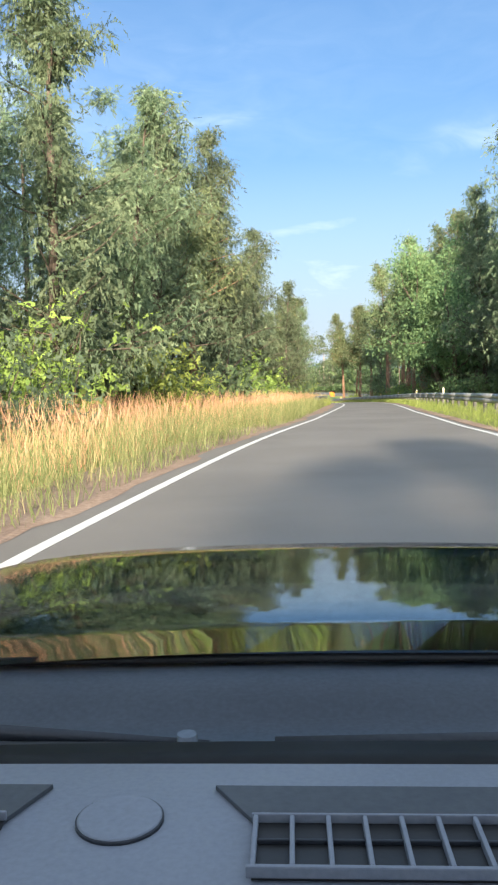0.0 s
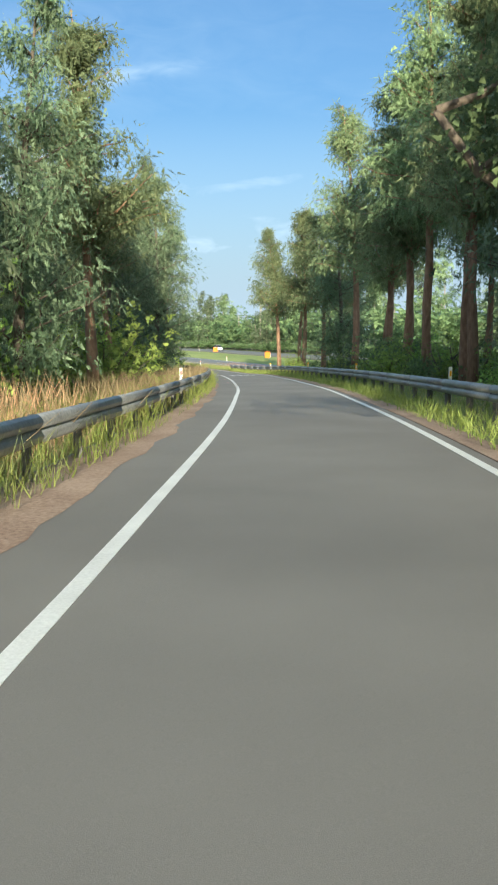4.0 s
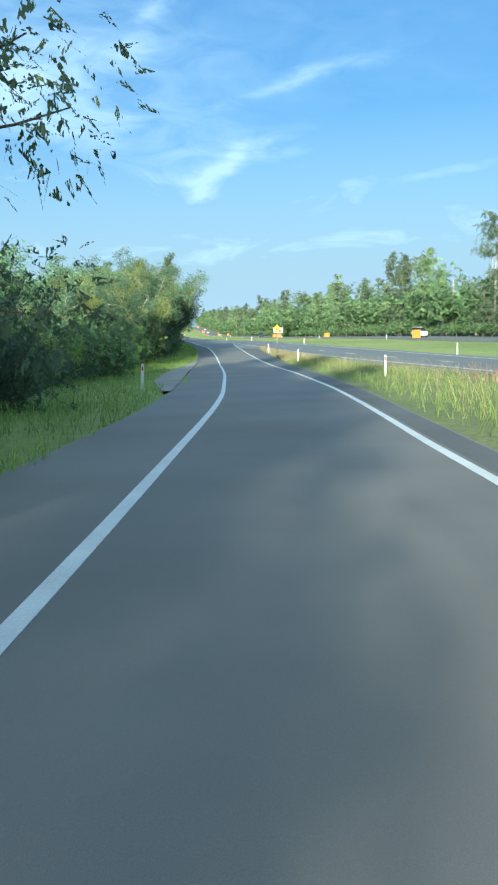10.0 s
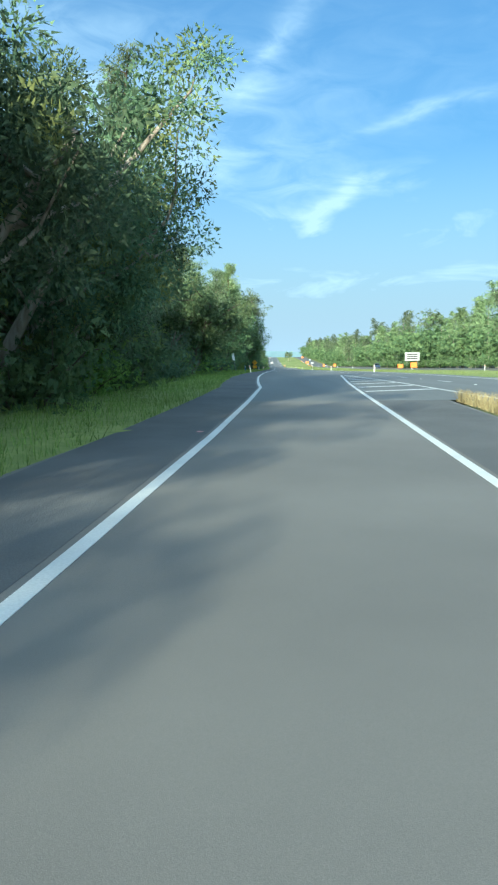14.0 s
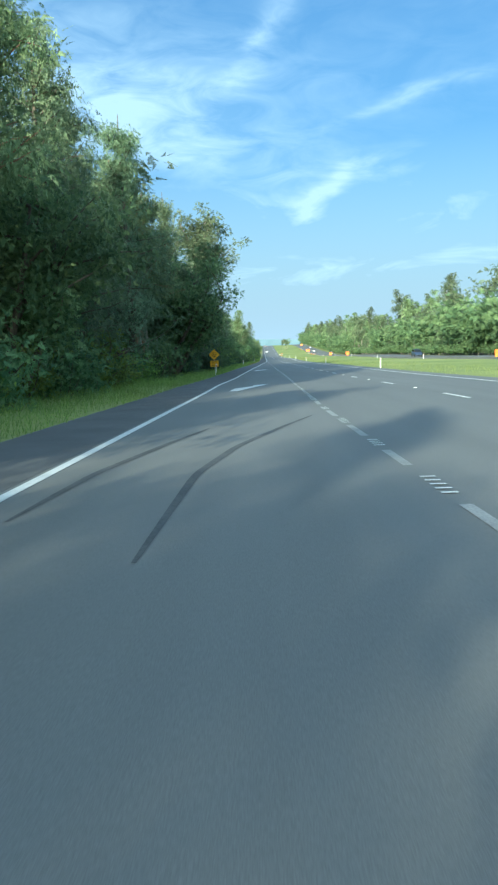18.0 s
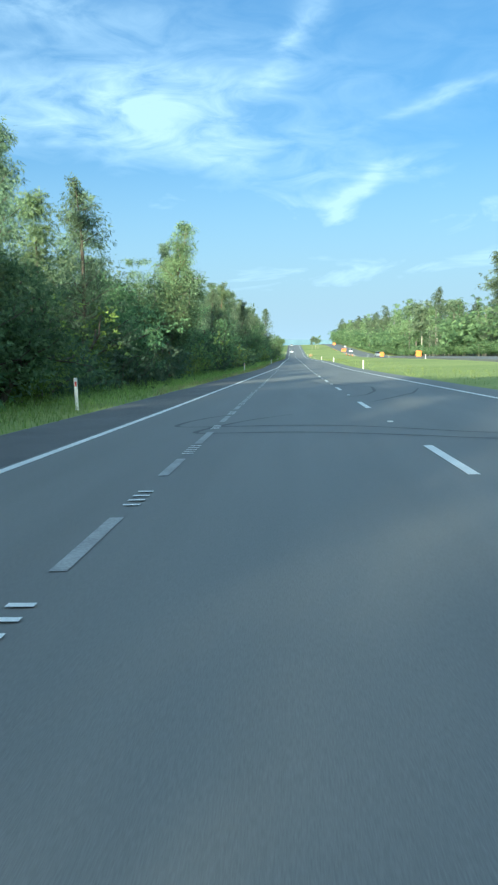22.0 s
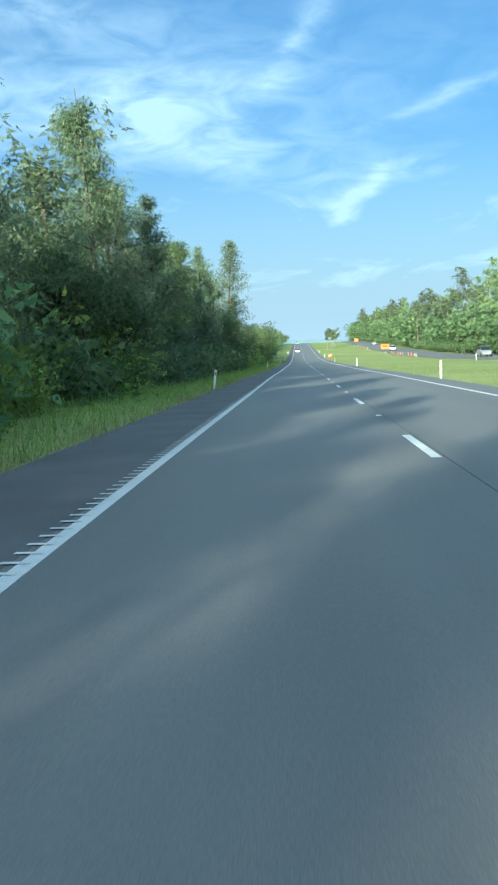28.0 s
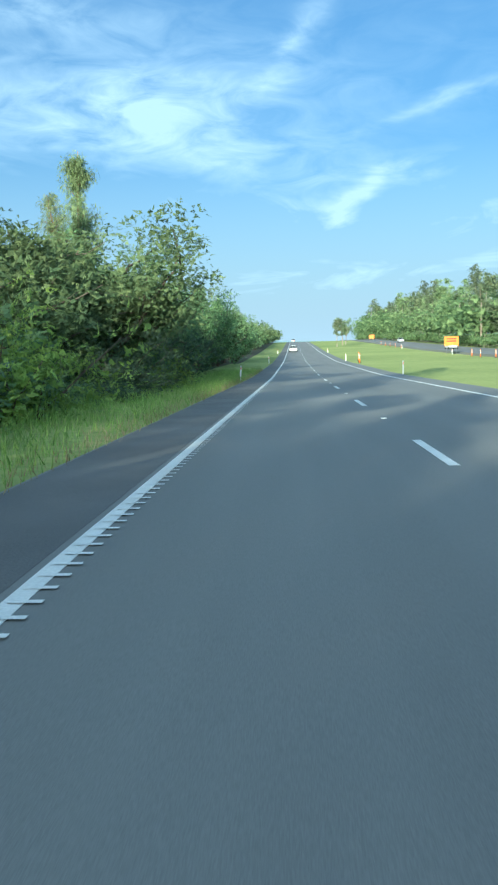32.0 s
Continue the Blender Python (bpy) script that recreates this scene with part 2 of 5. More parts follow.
def surface(name, dark, light, rough=0.8, scale=3.0, fine=60.0, bump=0.3, metal=0.0, bump_scale=None, stretch=(1, 1, 1), spread=0.25):
    """Two colours mixed by coarse and fine noise, with fine relief, at real size."""
    m, nd, lk, bsdf = nodes_of(name)
    co = nd.new("ShaderNodeTexCoord")
    mp = nd.new("ShaderNodeMapping")
    mp.inputs["Scale"].default_value = stretch
    lk.new(co.outputs["Object"], mp.inputs[0])
    a, b = nd.new("ShaderNodeTexNoise"), nd.new("ShaderNodeTexNoise")
    for n, s in ((a, scale), (b, fine)):
        n.inputs["Scale"].default_value, n.inputs["Detail"].default_value = s, 5.0
        lk.new(mp.outputs[0], n.inputs["Vector"])
    add = nd.new("ShaderNodeMath")
    add.operation = "ADD"
    lk.new(a.outputs[0], add.inputs[0])
    lk.new(b.outputs[0], add.inputs[1])
    rng = nd.new("ShaderNodeMapRange")
    rng.inputs["From Min"].default_value, rng.inputs["From Max"].default_value = 1 - spread, 1 + spread
    lk.new(add.outputs[0], rng.inputs["Value"])
    mix = nd.new("ShaderNodeMix")
    mix.data_type = "RGBA"
    mix.inputs["A"].default_value, mix.inputs["B"].default_value = (*dark, 1), (*light, 1)
    lk.new(rng.outputs[0], mix.inputs["Factor"])
    lk.new(mix.outputs["Result"], bsdf.inputs["Base Color"])
    bsdf.inputs["Roughness"].default_value, bsdf.inputs["Metallic"].default_value = rough, metal
    if bump:
        bp = nd.new("ShaderNodeBump")
        bp.inputs["Strength"].default_value, bp.inputs["Distance"].default_value = bump, 0.02
        lk.new(b.outputs[0], bp.inputs["Height"])
        lk.new(bp.outputs[0], bsdf.inputs["Normal"])
    return m


def foliage(name, dark, light, tip=None, through=0.35, gaps=None, cover=0.5):
    """Leaf sprays: varied spray by spray and tree by tree, a little light passes through, cut into leaves by gaps of the scale given."""
    m, nd, lk, bsdf = nodes_of(name)
    geo, info = nd.new("ShaderNodeNewGeometry"), nd.new("ShaderNodeObjectInfo")
    mix = nd.new("ShaderNodeMix")
    mix.data_type = "RGBA"
    mix.inputs["A"].default_value, mix.inputs["B"].default_value = (*dark, 1), (*light, 1)
    lk.new(geo.outputs["Random Per Island"], mix.inputs["Factor"])
    patch, pr = nd.new("ShaderNodeTexNoise"), nd.new("ShaderNodeMapRange")
    where = nd.new("ShaderNodeTexCoord")
    patch.inputs["Scale"].default_value, patch.inputs["Detail"].default_value = 0.35, 3.0
    lk.new(where.outputs["Object"], patch.inputs["Vector"])
    pr.inputs["From Min"].default_value, pr.inputs["From Max"].default_value = 0.35, 0.65
    pr.inputs["To Min"].default_value, pr.inputs["To Max"].default_value = 0.7, 1.25
    lk.new(patch.outputs[0], pr.inputs["Value"])
    vm = nd.new("ShaderNodeMath")
    vm.operation = "MULTIPLY"
    lk.new(pr.outputs[0], vm.inputs[0])
    hue = nd.new("ShaderNodeHueSaturation")
    rng = nd.new("ShaderNodeMapRange")
    rng.inputs["To Min"].default_value, rng.inputs["To Max"].default_value = 0.475, 0.515
    lk.new(info.outputs["Random"], rng.inputs["Value"])
    lk.new(rng.outputs[0], hue.inputs["Hue"])
    val = nd.new("ShaderNodeMapRange")
    val.inputs["To Min"].default_value, val.inputs["To Max"].default_value = 0.75, 1.3
    lk.new(info.outputs["Random"], val.inputs["Value"])
    lk.new(val.outputs[0], vm.inputs[1])
    lk.new(vm.outputs[0], hue.inputs["Value"])
    lk.new(mix.outputs["Result"], hue.inputs["Color"])
    col = hue.outputs[0]
    if tip:
        co, nz, r2, m2 = nd.new("ShaderNodeTexCoord"), nd.new("ShaderNodeTexNoise"), nd.new("ShaderNodeMapRange"), nd.new("ShaderNodeMix")
        nz.inputs["Scale"].default_value = 0.55
        lk.new(co.outputs["Object"], nz.inputs["Vector"])
        r2.inputs["From Min"].default_value, r2.inputs["From Max"].default_value = 0.52, 0.66
        lk.new(nz.outputs[0], r2.inputs["Value"])
        m2.data_type = "RGBA"
        m2.inputs["B"].default_value = (*tip, 1)
        lk.new(r2.outputs[0], m2.inputs["Factor"])
        lk.new(col, m2.inputs["A"])
        col = m2.outputs["Result"]
    lk.new(col, bsdf.inputs["Base Color"])
    bsdf.inputs["Roughness"].default_value, bsdf.inputs["Specular IOR Level"].default_value = 0.75, 0.25
    tr = nd.new("ShaderNodeBsdfTranslucent")
    lk.new(col, tr.inputs["Color"])
    ms = nd.new("ShaderNodeMixShader")
    ms.inputs[0].default_value = through
    lk.new(bsdf.outputs[0], ms.inputs[1])
    lk.new(tr.outputs[0], ms.inputs[2])
    last = ms.outputs[0]
    if gaps:
        mp, cut = nd.new("ShaderNodeMapping"), nd.new("ShaderNodeTexNoise")
        mp.inputs["Scale"].default_value = gaps
        cut.inputs["Scale"].default_value, cut.inputs["Detail"].default_value = 1.0, 1.0
        lk.new(where.outputs["Object"], mp.inputs[0])
        lk.new(mp.outputs[0], cut.inputs["Vector"])
        over = nd.new("ShaderNodeMath")
        over.operation = "GREATER_THAN"
        over.inputs[1].default_value = cover
        lk.new(cut.outputs[0], over.inputs[0])
        clear, m3 = nd.new("ShaderNodeBsdfTransparent"), nd.new("ShaderNodeMixShader")
        lk.new(over.outputs[0], m3.inputs[0])
        lk.new(last, m3.inputs[1])
        lk.new(clear.outputs[0], m3.inputs[2])
        last = m3.outputs[0]
    lk.new(last, nd["Material Output"].inputs[0])
    return m


NEEDLE, LEAFY, LARGE = (25.0, 25.0, 8.0), (22.0, 22.0, 16.0), (19.0, 19.0, 15.0)
ASPHALT = surface("asphalt", (0.150, 0.150, 0.144), (0.218, 0.217, 0.208), 0.7, 0.8, 240, 0.12, stretch=(1, 0.07, 1), spread=0.32)
ASPHALT_RAMP = surface("asphalt_worn", (0.170, 0.158, 0.145), (0.245, 0.228, 0.208), 0.75, 0.35, 240, 0.12)
SHOULDER = surface("shoulder_asphalt", (0.105, 0.105, 0.107), (0.165, 0.164, 0.163), 0.85, 0.6, 60, 0.7)
PAINT = surface("road_paint", (0.66, 0.66, 0.64), (0.88, 0.88, 0.85), 0.6, 1.5, 45, 0.25, spread=0.35)
FADED = surface("faded_paint", (0.26, 0.26, 0.26), (0.44, 0.44, 0.43), 0.7, 2.5, 40, 0.0)
WORN = surface("worn_wheel_track", (0.185, 0.176, 0.166), (0.255, 0.245, 0.232), 0.7, 1.5, 60, 0.1)
RUBBER = surface("tyre_mark", (0.055, 0.057, 0.058), (0.115, 0.117, 0.117), 0.7, 2.0, 30, 0.0)
GRAVEL = surface("pale_gravel", (0.24, 0.22, 0.195), (0.40, 0.37, 0.33), 0.95, 0.8, 40, 0.6)
DIRT = surface("bare_dirt", (0.24, 0.155, 0.11), (0.44, 0.32, 0.24), 0.95, 0.8, 20, 0.8)
SOIL = surface("grassy_soil", (0.12, 0.15, 0.045), (0.27, 0.27, 0.10), 0.95, 0.25, 8, 0.8)
MOWN = surface("mown_grass", (0.19, 0.25, 0.055), (0.35, 0.38, 0.11), 0.95, 0.06, 3, 0.8)
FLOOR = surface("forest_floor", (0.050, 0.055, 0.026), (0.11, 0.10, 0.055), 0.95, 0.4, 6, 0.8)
STEEL = surface("galvanised_steel", (0.24, 0.25, 0.26), (0.42, 0.43, 0.44), 0.5, 1.2, 20, 0.15, metal=0.6)
POST = surface("weathered_post", (0.075, 0.075, 0.075), (0.15, 0.145, 0.14), 0.85, 2.0, 20, 0.3)
BARK = surface("bark", (0.055, 0.042, 0.032), (0.17, 0.135, 0.105), 0.9, 1.2, 14, 0.9, stretch=(1, 1, 0.25))
PALE_BARK = surface("pale_bark", (0.16, 0.12, 0.09), (0.45, 0.40, 0.34), 0.8, 0.9, 9, 0.5, stretch=(1, 1, 0.3))
RED_BARK = surface("red_bark", (0.16, 0.085, 0.05), (0.36, 0.22, 0.14), 0.85, 0.9, 9, 0.6, stretch=(1, 1, 0.3))
SHEOAK = foliage("sheoak_needles", (0.106, 0.157, 0.092), (0.226, 0.284, 0.168), gaps=NEEDLE)
OLIVE = foliage("olive_needles", (0.129, 0.180, 0.085), (0.270, 0.326, 0.162), gaps=NEEDLE)
GUM = foliage("gum_leaves", (0.105, 0.155, 0.090), (0.240, 0.290, 0.165), gaps=LEAFY, cover=0.56)
BROAD = foliage("broad_leaves", (0.090, 0.157, 0.076), (0.226, 0.316, 0.139), gaps=LEAFY, cover=0.57)
BANKSIA = foliage("banksia_leaves", (0.075, 0.130, 0.080), (0.175, 0.245, 0.135), tip=(0.32, 0.34, 0.11))
DARKLEAF = foliage("dark_leaves", (0.067, 0.106, 0.068), (0.143, 0.196, 0.120), gaps=LEAFY)
YOUNG = foliage("young_leaves", (0.143, 0.226, 0.053), (0.330, 0.434, 0.106), gaps=LARGE)
BANK = foliage("bank_grass", (0.130, 0.165, 0.060), (0.285, 0.300, 0.130))
BLADES = foliage("grass_blades", (0.150, 0.230, 0.050), (0.350, 0.420, 0.120))
DRY = foliage("dry_grass", (0.280, 0.215, 0.110), (0.450, 0.380, 0.210))
PINKGRASS = foliage("pink_seed_heads", (0.460, 0.215, 0.150), (0.600, 0.360, 0.240))
WHITE = surface("white_plastic", (0.72, 0.72, 0.70), (0.82, 0.82, 0.80), 0.45, 3, 30, 0.05)
BLUE = surface("blue_plastic", (0.02, 0.12, 0.42), (0.03, 0.16, 0.50), 0.4, 3, 30, 0.05)
RED = surface("red_reflector", (0.55, 0.03, 0.03), (0.65, 0.05, 0.04), 0.3, 3, 30, 0.0)
YELLOW = surface("yellow_sign", (0.86, 0.42, 0.01), (0.94, 0.48, 0.02), 0.4, 1, 20, 0.03)
ORANGE = surface("orange_sign", (0.78, 0.17, 0.01), (0.86, 0.21, 0.02), 0.45, 1, 20, 0.03)
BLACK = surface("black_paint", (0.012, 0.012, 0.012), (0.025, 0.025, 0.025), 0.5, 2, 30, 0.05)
GREY = surface("grey_metal", (0.26, 0.27, 0.28), (0.40, 0.41, 0.42), 0.5, 2, 30, 0.1, metal=0.6)
# the blue of distance haze is put into the hills' base colour
HILLS = surface("hills_haze_blue", (0.10, 0.16, 0.20), (0.14, 0.21, 0.26), 1.0, 0.002, 0.02, 0.0)


# ---- builders ----
def mesh_object(name, verts, faces, material, smooth=False):
    me = bpy.data.meshes.new(name)
    me.from_pydata([tuple(map(float, v)) for v in verts], [], faces)
    me.materials.append(material)
    if smooth:
        me.shade_smooth()
    return new(name, me)


def quads_mesh(name, pts, material):
    """pts: (n, 3 or 4, 3) corners of separate faces."""
    n, c = np.asarray(pts).shape[:2]
    me = bpy.data.meshes.new(name)
    me.vertices.add(c * n)
    me.vertices.foreach_set("co", np.asarray(pts, np.float32).ravel())
    me.loops.add(c * n)
    me.loops.foreach_set("vertex_index", np.arange(c * n, dtype=np.int32))
    me.polygons.add(n)
    me.polygons.foreach_set("loop_start", np.arange(0, c * n, c, dtype=np.int32))
    me.polygons.foreach_set("loop_total", np.full(n, c, np.int32))
    me.update(calc_edges=True)
    me.materials.append(material)
    return me


def part(name, bm, material, parent, label="", at=None):
    me = bpy.data.meshes.new(name)
    bm.to_mesh(me)
    bm.free()
    me.materials.append(material)
    ob = new(name, me)
    ob.parent = parent
    if at is not None:
        ob.matrix_basis = at
    if label:
        ob["label"] = label
    return ob


def thing(name, x, y, z, label, category, group="", turn=0.0):
    ob = new(name)
    ob.empty_display_size = 0.2
    ob.matrix_basis = pose(x, y, z, 0, 0, turn)
    return tagged(ob, label, category, group)


def add_box(bm, size, at=(0, 0, 0), bevel=0.0, turn=None):
    m = Matrix.Translation(at)
    if turn is not None:
        m = m @ turn
    made = bmesh.ops.create_cube(bm, size=1, matrix=m @ Matrix.Diagonal((*size, 1)))
    if bevel:
        edges = {e for v in made["verts"] for e in v.link_edges}
        bmesh.ops.bevel(bm, geom=list(edges), offset=bevel, segments=2, affect="EDGES", profile=0.6)
    return bm


def box(size, at=(0, 0, 0), bevel=0.0, turn=None):
    return add_box(bmesh.new(), size, at, bevel, turn)


def tube_into(bm, points, radii, sides=7, cap=True):
    """A tapered tube through the points."""
    rings = []
    pts = [Vector(p) for p in points]
    for i, (p, r) in enumerate(zip(pts, radii)):
        way = (pts[min(i + 1, len(pts) - 1)] - pts[max(i - 1, 0)]).normalized()
        q = way.to_track_quat("Z", "Y")
        rings.append([bm.verts.new(p + q @ Vector((r * math.cos(a), r * math.sin(a), 0))) for a in (2 * math.pi * k / sides for k in range(sides))])
    for a, b in zip(rings, rings[1:]):
        for k in range(sides):
            f = bm.faces.new((a[k], a[(k + 1) % sides], b[(k + 1) % sides], b[k]))
            f.smooth = True
    if cap:
        bm.faces.new(rings[-1])
        bm.faces.new(rings[0][::-1])
    return bm


def tube(points, radii, sides=7):
    return tube_into(bmesh.new(), points, radii, sides)


def strip(name, left, right, y0, y1, lift, material, step=2.0, cols=4, skirt=0.0):
    """A ribbon of ground between two lines that run along y."""
    ys = np.linspace(y0, y1, max(2, int(round((y1 - y0) / step)) + 1))
    xs = np.linspace(0, 1, cols + 1)
    l, r = np.broadcast_to(left(ys), ys.shape), np.broadcast_to(right(ys), ys.shape)
    x = l[:, None] + (r - l)[:, None] * xs
    y = np.repeat(ys[:, None], cols + 1, 1)
    z = surf(x, y) + lift
    v = np.stack([x, y, z], -1).reshape(-1, 3)
    n, c = len(ys), cols + 1
    f = [(i * c + j, i * c + j + 1, (i + 1) * c + j + 1, (i + 1) * c + j) for i in range(n - 1) for j in range(cols)]
    if skirt:
        k = len(v)
        low = v.copy()
        low[:, 2] -= skirt
        v = np.concatenate([v, low])
        for i in range(n - 1):
            f.append((i * c, (i + 1) * c, k + (i + 1) * c, k + i * c))
            f.append((i * c + cols, k + i * c + cols, k + (i + 1) * c + cols, (i + 1) * c + cols))
    return mesh_object(name, v, f, material)


def painted(line, width, y0, y1, lift=0.006, material=None, name="line_marking", step=2.0):
    w = lambda y: width / 2 * np.ones_like(np.asarray(y, float))
    ob = strip(name, lambda y: line(y) - w(y), lambda y: line(y) + w(y), y0, y1, lift, material or PAINT, step, 1, 0.004)
    return ob


# ---- ground, one sheet to the horizon ----
def ground():
    xs = np.unique(np.concatenate([np.arange(-3000, -400, 200), np.arange(-400, -120, 20), np.arange(-120, -70, 4), np.arange(-70, 40, 1.25),
                                   np.arange(40, 80, 4), np.arange(80, 400, 20), np.arange(400, 3001, 200)])).astype(float)
    ys = np.unique(np.concatenate([np.arange(-400, -60, 20), np.arange(-60, 780, 3.0), np.arange(780, 1300, 10), np.arange(1300, 3001, 100)])).astype(float)
    x, y = np.meshgrid(xs, ys)
    z = surf(x, y)
    l, r = left_line(y) - 2.0, np.where(y < 262, right_line(y) + np.interp(y, [150, 175, 205, 230, 262], [0.6, 0.7, 1.1, 1.7, 2.3]), median_line(y) + 1.5)
    ml, mr = motor_left(y) - 1.5, median_line(y) + 1.5
    ol, orr = 29.5, 41.0
    on = ((x > l + 0.5) & (x < r)) | ((y < 300) & (x > ml + 0.5) & (x < mr)) | ((x > ol) & (x < orr))
    rough = np.vectorize(lambda a, b: noise.noise(Vector((a * 0.11, b * 0.11, 0))) * 0.16 + noise.noise(Vector((a * 0.5, b * 0.5, 3))) * 0.06)(x, y)
    z = np.where(on, z - 0.16, z - 0.03 + rough * 0.6)
    far = np.clip((np.hypot(x, y - 400) - 900) / 2000, 0, 1)
    z = z - far * 25
    n, c = len(ys), len(xs)
    f = [(i * c + j, i * c + j + 1, (i + 1) * c + j + 1, (i + 1) * c + j) for i in range(n - 1) for j in range(c - 1)]
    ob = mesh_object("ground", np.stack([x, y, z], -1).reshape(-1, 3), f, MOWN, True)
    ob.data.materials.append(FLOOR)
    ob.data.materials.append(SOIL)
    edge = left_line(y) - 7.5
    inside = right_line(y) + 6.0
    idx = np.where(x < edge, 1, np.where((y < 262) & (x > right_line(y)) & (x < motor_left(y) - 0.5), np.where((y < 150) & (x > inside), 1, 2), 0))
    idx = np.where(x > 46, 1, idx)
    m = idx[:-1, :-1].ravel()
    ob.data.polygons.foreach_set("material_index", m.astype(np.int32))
    return tagged(ob, "green grassy roadside ground with dark forest floor under the trees", "ground", kind="structure")


ground()
rd = strip("road_ramp", lambda y: left_line(y) - np.interp(y, [0, 40, 60, 150, 175, 210, 245, 262], [0.5, 0.7, 1.9, 1.95, 1.7, 2.0, 1.9, 1.5]), lambda y: right_line(y) + np.interp(y, [150, 175, 205, 230, 262], [0.55, 0.7, 1.1, 1.7, 2.3]), -75, 262, 0.0, ASPHALT_RAMP, 2.0, 6, 0.2)
tagged(rd, "worn grey asphalt slip road between white edge lines", "road", kind="structure")
rd = strip("road_motorway_south", lambda y: motor_left(y) - 1.0, lambda y: median_line(y) + 1.4, -400, 262, 0.0, ASPHALT, 4.0, 6, 0.2)
tagged(rd, "dark grey asphalt motorway carriageway", "road", kind="structure")
rd = strip("road_motorway", lambda y: left_line(y) - np.interp(y, [262, 300, 640, 700], [1.5, 2.0, 1.9, 1.5]), lambda y: median_line(y) + 1.4, 262, 1700, 0.0, ASPHALT, 2.0, 10, 0.2)
tagged(rd, "dark blue-grey asphalt motorway carriageway with two lanes", "road", kind="structure")
rd = strip("road_opposite", lambda y: 29.5 + 0 * y, lambda y: 40.5 + 0 * y, -400, 1700, 0.25, ASPHALT, 6.0, 4, 0.4)
tagged(rd, "asphalt carriageway for oncoming traffic beyond the grass median", "road", kind="structure")
tagged(strip("shoulder_dark", lambda y: left_line(y) - np.interp(y, [150, 300, 640, 700], [1.45, 1.95, 1.85, 1.45]), lambda y: left_line(y) - 0.14, 238, 1100, 0.003, SHOULDER, 2.0, 2, 0.01), "darker coarse asphalt shoulder outside the edge line", "road shoulder", kind="structure")
tagged(strip("shoulder_dark_island", lambda y: right_line(y) + 0.14, lambda y: right_line(y) + np.interp(y, [150, 175, 205, 230, 262], [0.5, 0.65, 1.05, 1.65, 2.2]), 158, 262, 0.003, SHOULDER, 2.0, 2, 0.01), "darker coarse asphalt shoulder beside the grass island", "road shoulder", kind="structure")

# ---- trees ----
def leaf_quads(centres, spread, per, length, width, droop, rng, flat=0.6):
    """Leaves scattered round the twig ends."""
    n = len(centres) * per
    c = np.repeat(np.asarray(centres, float), per, 0)
    sp = np.repeat(np.broadcast_to(np.asarray(spread, float), (len(centres),)), per)
    off = rng.normal(size=(n, 3))
    off *= (rng.uniform(0, 1, (n, 1)) ** 0.5) * 1.35 / (np.linalg.norm(off, axis=1, keepdims=True) + 1e-6)
    off = off * sp[:, None] * (1, 1, flat)
    p = c + off
    way = off / (np.linalg.norm(off, axis=1, keepdims=True) + 1e-6) + rng.normal(size=(n, 3)) * 0.5
    way[:, 2] -= droop
    way /= np.linalg.norm(way, axis=1, keepdims=True) + 1e-6
    side = np.cross(way, rng.normal(size=(n, 3)))
    side /= np.linalg.norm(side, axis=1, keepdims=True) + 1e-6
    ln = length * rng.uniform(0.6, 1.4, (n, 1))
    wd = width * rng.uniform(0.6, 1.4, (n, 1))
    return np.stack([p + side * wd / 2, p + way * ln, p - side * wd / 2], 1)


def limb_points(rng, start, way, length, bend=0.18, lift=0.05, n=5):
    p, w = Vector(start), Vector(way).normalized()
    pts = [p.copy()]
    for _ in range(n):
        w = (w + Vector(rng.normal(size=3)) * bend + Vector((0, 0, lift))).normalized()
        p = p + w * (length / n)
        pts.append(p.copy())
    return pts


